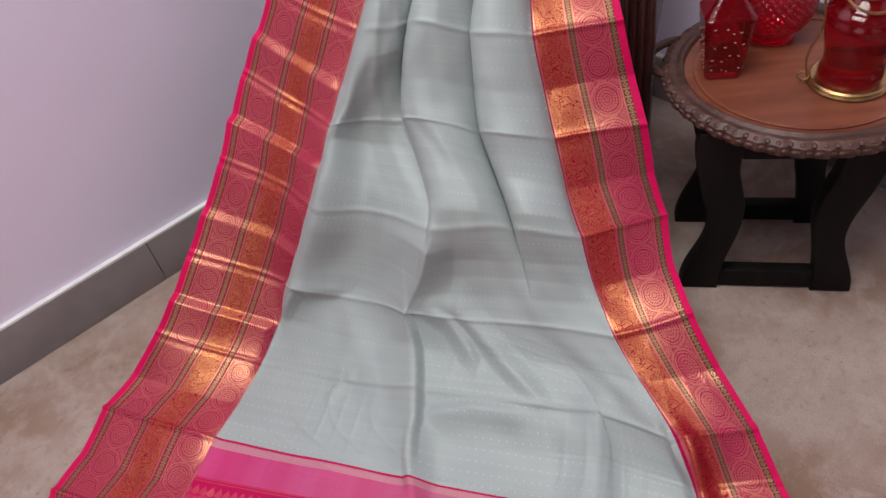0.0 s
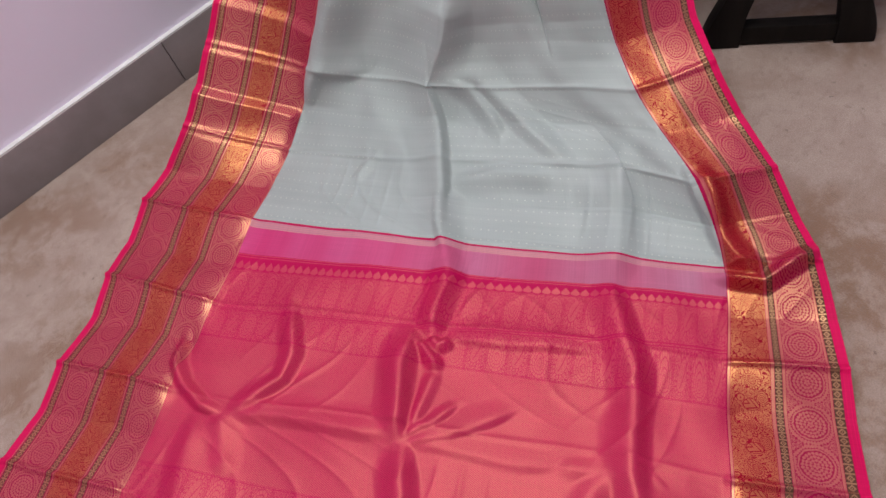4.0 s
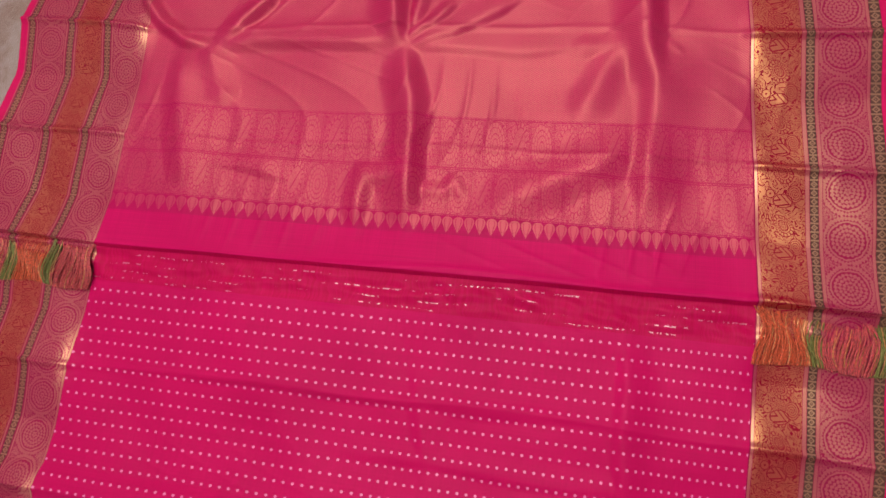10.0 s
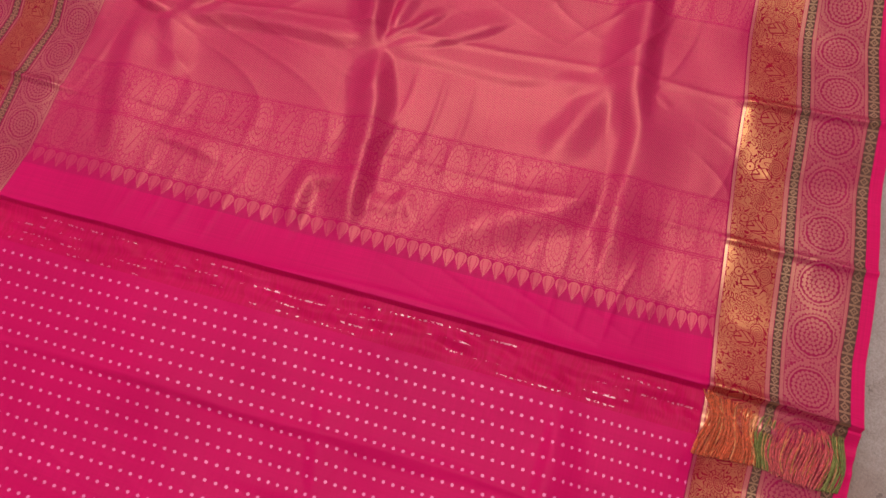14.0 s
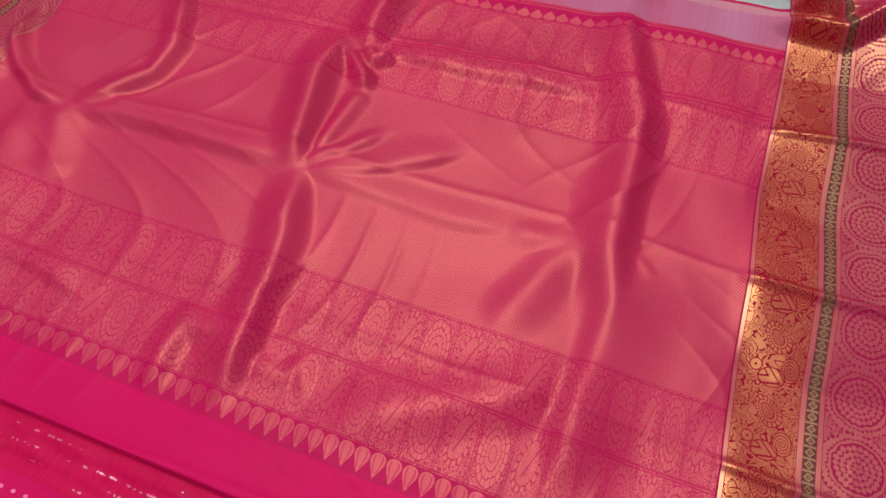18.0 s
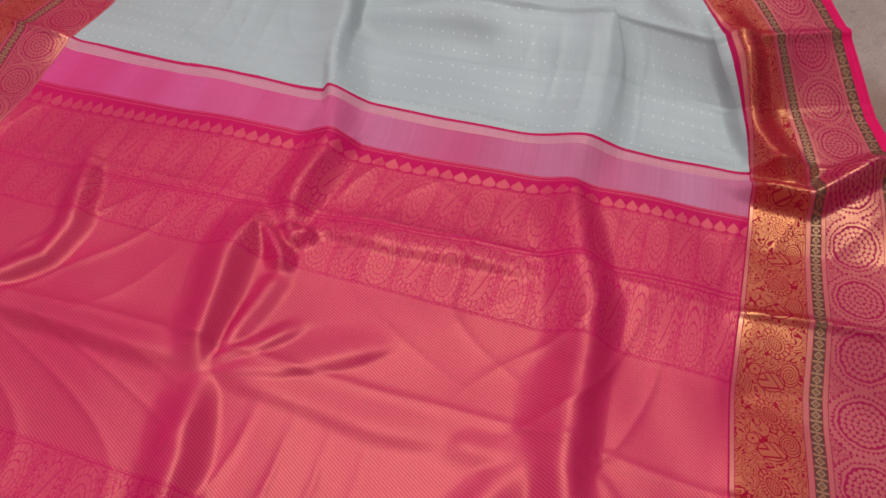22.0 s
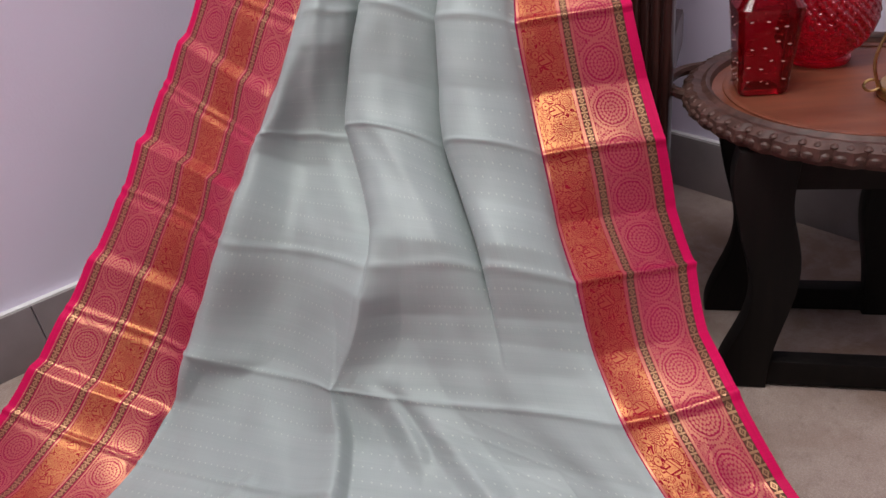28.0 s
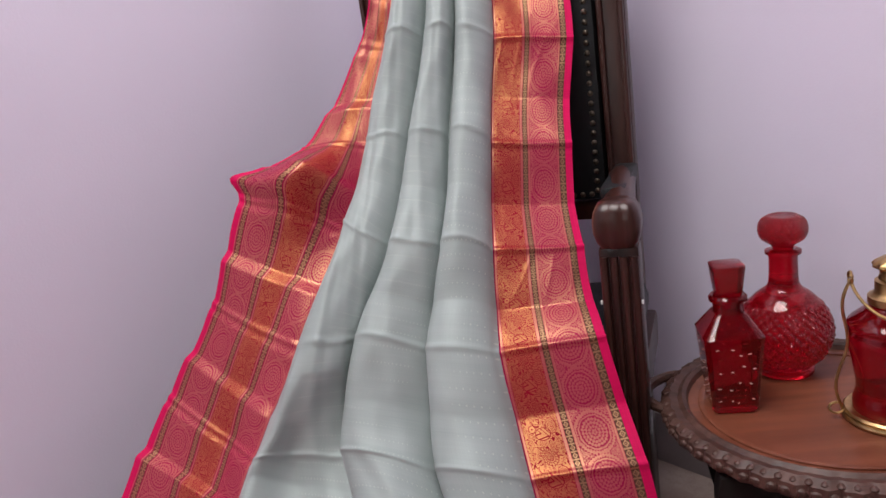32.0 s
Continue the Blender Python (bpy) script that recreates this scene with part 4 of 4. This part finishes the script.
# ---- the chair in the corner ----
def arm_chair(m):
    chair = thing("armchair", m, "dark mahogany armchair with black leather back under the saree", "armchair")
    # back posts: moulded section, three ribs
    for s in (-1, 1):
        post = part("back_post", boxed((0.046, 0.040, 1.085), (s * 0.195, 0, 0.5425), 0.008), mahogany, chair)
        for dx in (-0.016, 0.016):
            part("moulding", boxed((0.008, 0.012, 1.05), (s * 0.195 + dx, -0.0225, 0.545), 0.003), mahogany, post)
    part("top_rail", boxed((0.43, 0.042, 0.07), (0, 0, 1.055), 0.012), mahogany, chair)
    part("back_rail", boxed((0.342, 0.035, 0.032), (0, 0, 0.555), 0.006), mahogany, chair)
    panel = part("back_panel", boxed((0.342, 0.045, 0.445), (0, -0.004, 0.796), 0.014), leather, chair, "black leather back pad edged with nail heads")
    stud = lathe([(0.0048, 0), (0.0044, 0.0016), (0.0028, 0.0030), (0.0010, 0.0036)], 8)
    stud_mesh = mesh_of("nail_head", stud, stud_metal)
    spots = [(s * 0.156, 0.59 + i * 0.0155) for s in (-1, 1) for i in range(27)] + [(-0.146 + i * 0.0146, 0.584) for i in range(21)]
    for x, z in spots:
        ob = new("nail_head", stud_mesh)
        ob.parent = panel
        ob.matrix_local = pose(x, -0.0262, z, 90, 0, 0)
    part("seat", boxed((0.45, 0.28, 0.055), (0, -0.155, 0.408), 0.02), leather, chair, "black leather seat pad")
    part("seat_frame", boxed((0.47, 0.29, 0.06), (0, -0.155, 0.350), 0.008), mahogany, chair)
    for s in (-1, 1):
        # front post: square, with four half-round ribs on its face
        front = part("front_post", boxed((0.050, 0.040, 0.572), (s * 0.217, -0.300, 0.286), 0.005), mahogany, chair)
        for k in range(4):
            x = s * 0.217 + (k - 1.5) * 0.0125
            part("rib", tube([(x, -0.3205, 0.060), (x, -0.3215, 0.075), (x, -0.3215, 0.545), (x, -0.3205, 0.560)], 0.0052, 10), mahogany, front)
        for dx in (-0.0253, 0.0253):
            part("chip", boxed((0.003, 0.006, 0.005), (s * 0.217 + dx, -0.319, 0.500), 0.001), white_paint, front, "small pale chip in the varnish")
        # carved hand rest: a swollen block with two grooves
        bm = bmesh.new()
        rings = []
        for z, grow in ((0.572, 0.80), (0.580, 0.98), (0.592, 1.10), (0.606, 1.12), (0.618, 1.04), (0.627, 0.86), (0.632, 0.55)):
            ring = []
            for i in range(48):
                a = 2 * math.pi * i / 48
                c, q = math.cos(a), math.sin(a)
                r = 0.027 / (abs(c) ** 4 + abs(q) ** 4) ** 0.25 * grow
                groove = 0.0030 * sum(math.exp(-((r * c - g) / 0.0022) ** 2) for g in (-0.0095, 0.0095))
                ring.append(bm.verts.new((s * 0.217 + r * c, -0.306 + r * q * (1 - groove / 0.027), z)))
            rings.append(ring)
        for lo, hi in zip(rings, rings[1:]):
            for i in range(48):
                bm.faces.new((lo[i], lo[(i + 1) % 48], hi[(i + 1) % 48], hi[i]))
        bm.faces.new(rings[0][::-1])
        bm.faces.new(rings[-1])
        part("hand_rest", bm, mahogany, chair, "carved block hand rest with two grooves")
        pts = [(s * (0.217 - 0.0035 * i), -0.29 + i * 0.046, 0.607 + 0.012 * math.sin(i / 6 * math.pi)) for i in range(7)]
        part("arm", tube(pts, 0.021, 12), mahogany, chair)
        part("arm_pad", boxed((0.036, 0.20, 0.018), (s * 0.206, -0.145, 0.626), 0.008), leather, chair, "black leather arm pad")
        part("back_leg_rail", boxed((0.028, 0.25, 0.04), (s * 0.206, -0.150, 0.12), 0.005), mahogany, chair)
    return chair


arm_chair(pose(0.083, 1.410, 0.0, 0, 0, -16))


# ---- the side table ----
TABLE = Vector((0.446, 1.010, 0.0))
TOP = 0.352


def side_table(m):
    table = thing("side_table", m, "round carved wooden tray table on wavy black legs", "side table")
    # dished top
    part("tabletop", lathe([(0.172, TOP - 0.016), (0.176, TOP - 0.006), (0.174, TOP), (0.170, TOP - 0.001), (0.001, TOP - 0.001)], 96), tray_wood, table, "smooth red-brown tray top")
    part("moulding", lathe([(0.150, TOP - 0.003), (0.150, TOP + 0.0012), (0.154, TOP + 0.0022), (0.158, TOP + 0.0012), (0.158, TOP - 0.003)], 96, close=False), tray_wood, table)

    # carved rim: scalloped edge, raised rope
    def scallop(a, r, h):
        return r * (1 + (0.020 * abs(math.sin(a * 21)) + 0.005 * math.sin(a * 84)) * max(0.0, (r - 0.175) / 0.025))
    rim = lathe([(0.169, TOP - 0.015), (0.196, TOP - 0.019), (0.202, TOP - 0.012), (0.201, TOP + 0.001), (0.192, TOP + 0.007), (0.183, TOP + 0.005),
                 (0.178, TOP + 0.009), (0.173, TOP + 0.006), (0.170, TOP - 0.002)], 336, scallop, close=False)
    part("carved_rim", rim, rim_wood, table, "dark carved scalloped rim")
    bead_mesh = mesh_of("carved_bead", lathe(smooth_profile([(0.0006, -0.005), (0.0062, -0.002), (0.0064, 0.002), (0.0006, 0.006)], 2), 8), rim_wood)
    for i in range(84):
        a = 2 * math.pi * i / 84
        ob = new("carved_bead", bead_mesh)
        ob.parent = table
        ob.matrix_local = pose(0.197 * math.cos(a), 0.197 * math.sin(a), TOP + 0.0025) @ Matrix.Rotation(a, 4, "Z") @ Matrix.Diagonal((0.9, 0.75, 0.6, 1))
    petal_mesh = mesh_of("carved_petal", lathe(smooth_profile([(0.0006, -0.003), (0.0052, -0.001), (0.0050, 0.0015), (0.0006, 0.003)], 2), 8), rim_wood)
    for i in range(84):
        a = 2 * math.pi * (i + 0.5) / 84
        ob = new("carved_petal", petal_mesh)
        ob.parent = table
        ob.matrix_local = pose(0.203 * math.cos(a), 0.203 * math.sin(a), TOP - 0.008) @ Matrix.Rotation(a, 4, "Z") @ Matrix.Diagonal((0.7, 1.3, 1.8, 1))
    # handles cut through the rim's ears
    for a in (156, -24):
        pts = []
        for k in range(25):
            d = -16 + 32 * k / 24
            out = 0.196 + 0.032 * math.sin(math.pi * k / 24) ** 0.6
            pts.append((out * math.cos(radians(a + d)), out * math.sin(radians(a + d)), TOP - 0.004))
        part("handle", tube(pts, 0.0072, 8), rim_wood, table, "carved loop handle")
    # stand: four wavy legs turned with the stand, rails above and below
    stand = Matrix.Translation((-0.026, -0.036, 0)) @ Matrix.Rotation(radians(-9.0), 4, "Z")
    for sx in (-1, 1):
        for sy in (-1, 1):
            inner, outer = [], []
            for i in range(33):
                t = i / 32
                z = t * (TOP - 0.021)
                mid = 0.094 - 0.004 * t + 0.0125 * math.cos(2 * math.pi * (t * 1.15 - 0.02))
                half = 0.0275 + 0.004 * math.cos(2 * math.pi * (t * 1.5)) + 0.010 * step_blend(np.array(t), 0.72, 0.95).item()
                inner.append((sx * (mid - half), z))
                outer.append((sx * (mid + half), z))
            # rounded toe
            bm = slab(inner + outer[::-1] if sx > 0 else outer + inner[::-1], 0.034, 0.005)
            bmesh.ops.translate(bm, verts=bm.verts, vec=(0, sy * 0.084, 0))
            bmesh.ops.transform(bm, matrix=stand, verts=bm.verts)
            part("leg", bm, black_wood, table)
    for sy in (-1, 1):
        for name, z, tall in (("stretcher", 0.0225, 0.036), ("top_rail", TOP - 0.050, 0.040)):
            bm = boxed((0.178, 0.024, tall), (0, sy * 0.084, z), 0.003)
            bmesh.ops.transform(bm, matrix=stand, verts=bm.verts)
            part(name, bm, black_wood, table)
    for sx in (-1, 1):
        bm = boxed((0.024, 0.150, 0.040), (sx * 0.090, 0, TOP - 0.050), 0.003)
        bmesh.ops.transform(bm, matrix=stand, verts=bm.verts)
        part("top_rail", bm, black_wood, table)
    return table


side_table(Matrix.Translation(TABLE))


# ---- what stands on the table ----
def square_decanter(m):
    ob = thing("square_decanter", m, "tapered square decanter of ruby glass with stopper on the table", "decanter")

    def prism(levels, bm, power=5.0):
        rings = []
        for half, z in levels:
            ring = []
            for i in range(32):
                a = 2 * math.pi * (i + 0.5) / 32
                c, s = math.cos(a), math.sin(a)
                r = half / (abs(c) ** power + abs(s) ** power) ** (1 / power)
                ring.append(bm.verts.new((r * c, r * s, z)))
            rings.append(ring)
        for lo, hi in zip(rings, rings[1:]):
            for i in range(32):
                j = (i + 1) % 32
                bm.faces.new((lo[i], lo[j], hi[j], hi[i]))
        bm.faces.new(rings[0][::-1])
        bm.faces.new(rings[-1])
        return bm
    body = prism([(0.0245, 0.0), (0.0265, 0.003), (0.0350, 0.090), (0.0355, 0.093), (0.033, 0.096), (0.020, 0.114), (0.0175, 0.117)], bmesh.new(), 14.0)
    part("body", body, dark_red_glass, ob, "faceted deep red glass body flecked with cut dots")
    part("neck", lathe([(0.0185, 0.1165), (0.0178, 0.122), (0.0180, 0.128), (0.0220, 0.130), (0.0225, 0.134), (0.0200, 0.137)], 40), dark_red_glass, ob)
    part("stopper", prism([(0.0140, 0.1375), (0.0150, 0.141), (0.0185, 0.170), (0.0185, 0.172), (0.0150, 0.1735)], bmesh.new(), 12.0), dark_red_glass, ob, "square-cut red glass stopper")
    cut = mesh_of("cut_dot", lathe(smooth_profile([(0.0004, -0.0006), (0.0020, 0.0), (0.0004, 0.0008)], 3), 8), brass_glint)
    rng = random.Random(5)
    for side in range(4):
        for k in range(16):
            x, z = -0.019 + 0.0125 * (k % 4) + rng.uniform(-0.003, 0.003), 0.014 + 0.021 * (k // 4) + rng.uniform(-0.005, 0.005)
            dot = new("cut_dot", cut)
            dot.parent = ob
            y = -(0.0265 + (z - 0.003) / 0.087 * 0.0085) - 0.0002
            dot.matrix_local = Matrix.Rotation(side * math.pi / 2, 4, "Z") @ pose(x, y, z, 98, 0, rng.uniform(-40, 40)) @ Matrix.Diagonal((1.3, 0.42, 0.7, 1))
    return ob


def round_decanter(m):
    ob = thing("round_decanter", m, "round ruby glass decanter with diamond-cut body and ball stopper", "decanter")

    def diamonds(a, r, h):
        if 0.018 < h < 0.105:
            lift = abs(math.sin(a * 12 + h * 190)) + abs(math.sin(a * 12 - h * 190))
            return r * (0.960 + 0.036 * lift)
        return r
    prof = smooth_profile([(0.036, 0.0), (0.037, 0.006), (0.034, 0.012), (0.050, 0.028), (0.0605, 0.058), (0.055, 0.088), (0.038, 0.112), (0.022, 0.126), (0.0185, 0.140)], 8)
    part("body", lathe(prof, 144, diamonds), red_glass, ob, "globe of red glass cut in small diamonds")
    part("neck", lathe([(0.0185, 0.1405), (0.0180, 0.165), (0.0185, 0.172), (0.0228, 0.174), (0.0228, 0.178), (0.0185, 0.180)], 48), red_glass, ob)

    def fine(a, r, h):
        lift = abs(math.sin(a * 14 + h * 380)) + abs(math.sin(a * 14 - h * 380))
        return r * (0.985 + 0.015 * lift)
    stop = smooth_profile([(0.0125, 0.1805), (0.0150, 0.186), (0.0270, 0.195), (0.0310, 0.208), (0.0280, 0.220), (0.0200, 0.2265), (0.0175, 0.227)], 6)
    part("stopper", lathe(stop, 112, fine), red_glass, ob, "flat-topped ball stopper")
    return ob


def lantern(m):
    ob = thing("lantern", m, "red glass lantern jar with brass base, cap and wire handle", "lantern")
    jar = smooth_profile([(0.043, 0.006), (0.044, 0.020), (0.0405, 0.040), (0.046, 0.075), (0.050, 0.100), (0.047, 0.112), (0.050, 0.116), (0.047, 0.122), (0.032, 0.134), (0.026, 0.140)], 6)
    part("jar", lathe(jar, 64), dark_red_glass, ob, "bell-shaped deep red glass jar")
    part("base_ring", lathe([(0.040, 0.0), (0.0545, 0.0), (0.0560, 0.003), (0.0545, 0.0055), (0.0530, 0.006), (0.0545, 0.009), (0.0520, 0.0115), (0.0455, 0.0105)], 64), brass, ob, "brass base ring")
    part("collar", lathe([(0.0265, 0.1405), (0.029, 0.142), (0.029, 0.150), (0.024, 0.153), (0.022, 0.156), (0.022, 0.168), (0.019, 0.170)], 48), brass, ob, "brass collar")
    crown = lathe(smooth_profile([(0.0185, 0.1705), (0.017, 0.180), (0.024, 0.186), (0.018, 0.193), (0.006, 0.199), (0.001, 0.2)], 4), 48,
                  lambda a, r, h: r * (1 + 0.06 * math.cos(a * 12) * (0.18 < h < 0.192)))
    part("cap", crown, brass, ob, "fluted brass cap")
    for s in (-1, 1):
        pts = []
        for i in range(31):
            t = i / 30
            z = 0.012 + t * 0.158
            x = 0.056 + 0.006 * math.sin(t * 9.0) - 0.010 * t + 0.006 * math.sin(t * math.pi)
            pts.append((s * x, 0.0, z))
        part("wire", tube(pts, 0.0019, 8), brass, ob)
        ring = [(s * 0.063 + 0.008 * math.cos(a), 0.002 * math.sin(a), 0.013 + 0.006 * math.sin(a)) for a in np.linspace(0, 2 * math.pi, 17)[:-1]]
        part("loop", tube(ring, 0.0017, 6, closed=True), brass, ob)
        eye = [(s * 0.048, 0.006 * math.cos(a), 0.174 + 0.007 * math.sin(a)) for a in np.linspace(0, 2 * math.pi, 15)[:-1]]
        part("eye", tube(eye, 0.0019, 6, closed=True), brass, ob)
    bail = [(0.048 * math.cos(a), -0.050 * math.sin(a) * 0.9, 0.172 - 0.040 * math.sin(a)) for a in np.linspace(0, math.pi, 25)]
    part("bail", tube(bail, 0.0019, 8), brass, ob, "thin brass bail handle")
    return ob


brass_glint = plain_material("cut_glass_facet", (0.80, 0.50, 0.46), 0.12, 0.3, (60.0, 0.2), 0.05)
square_decanter(pose(0.330, 1.030, TOP, 0, 0, -5) @ Matrix.Diagonal((1.02, 1.02, 1.09, 1)))
round_decanter(pose(0.430, 1.115, TOP, 0, 0, 0) @ Matrix.Diagonal((1, 1, 0.965, 1)))
lantern(pose(0.496, 0.962, TOP, 0, 0, -8))


# ---- the unwoven strip: loose warp threads lie across it at both borders ----
def loose_threads(name, u_from, u_to, count, colours, seed, label):
    rng = random.Random(seed)
    bm_of = {c: bmesh.new() for c in colours}
    lines = [spline(STATIONS, g, np.linspace(-0.062, 0.004, 9)) for g in (OUTER_BROAD, INNER_BROAD, PLEAT_A, PLEAT_B, INNER_SLIM, OUTER_SLIM)]
    for i in range(count):
        u = u_from + (u_to - u_from) * (i + rng.random()) / count
        k = max(j for j in range(5) if U_LINES[j] <= u)
        w = (u - U_LINES[k]) / (U_LINES[k + 1] - U_LINES[k])
        run = lines[k] * (1 - w) + lines[k + 1] * w
        sway, phase, high = rng.uniform(0.002, 0.007), rng.uniform(-0.5, 0.5) + u * 60, rng.uniform(0.008, 0.014)
        pts = [(p[0] + sway * math.sin(q * 0.75 + phase), p[1] + 0.3 * sway * math.sin(q * 0.75 + phase), high + 0.004 * math.sin(q * 0.39)) for q, p in enumerate(run)]
        pick = colours[int((u - u_from) / (u_to - u_from) * len(colours) * 0.999)]
        bm = bm_of[pick]
        half = rng.uniform(0.0005, 0.0009)
        sides = []
        for p in pts:
            sides.append((bm.verts.new((p[0] - half, p[1], p[2])), bm.verts.new((p[0], p[1], p[2] + half)), bm.verts.new((p[0] + half, p[1], p[2]))))
        for a, b in zip(sides, sides[1:]):
            bm.faces.new((a[0], a[1], b[1], b[0]))
            bm.faces.new((a[1], a[2], b[2], b[1]))
    for c, bm in bm_of.items():
        ob = part(name, bm, c, saree, label)
        ob["kind"] = "stuff"


orange_thread = plain_material("orange_thread", (0.62, 0.12, 0.05), 0.45, 0.2, (400.0, 0.4), 0.1)
green_thread = plain_material("green_thread", (0.20, 0.20, 0.05), 0.5, 0.1, (400.0, 0.4), 0.1)
rose_thread = plain_material("rose_thread", (0.58, 0.10, 0.10), 0.45, 0.3, (400.0, 0.4), 0.1)
gold_thread = plain_material("gold_thread", (0.72, 0.36, 0.16), 0.4, 0.7, (400.0, 0.3), 0.1)
for lo, hi, mats, n in ((0.012, 0.030, [green_thread], 26), (0.030, 0.082, [rose_thread], 70), (0.083, 0.098, [green_thread], 24), (0.098, 0.146, [orange_thread], 70),
                        (0.147, 0.162, [green_thread], 24), (0.162, 0.215, [rose_thread], 75), (1.018, 1.072, [orange_thread], 80), (1.072, 1.086, [green_thread], 22),
                        (1.086, 1.138, [rose_thread], 75), (1.138, 1.154, [green_thread], 24), (0.02, 0.215, [gold_thread], 40), (1.02, 1.15, [gold_thread], 34)):
    loose_threads("loose_threads", lo, hi, n, mats, int(lo * 1000), "loose shining warp threads between two woven ends")
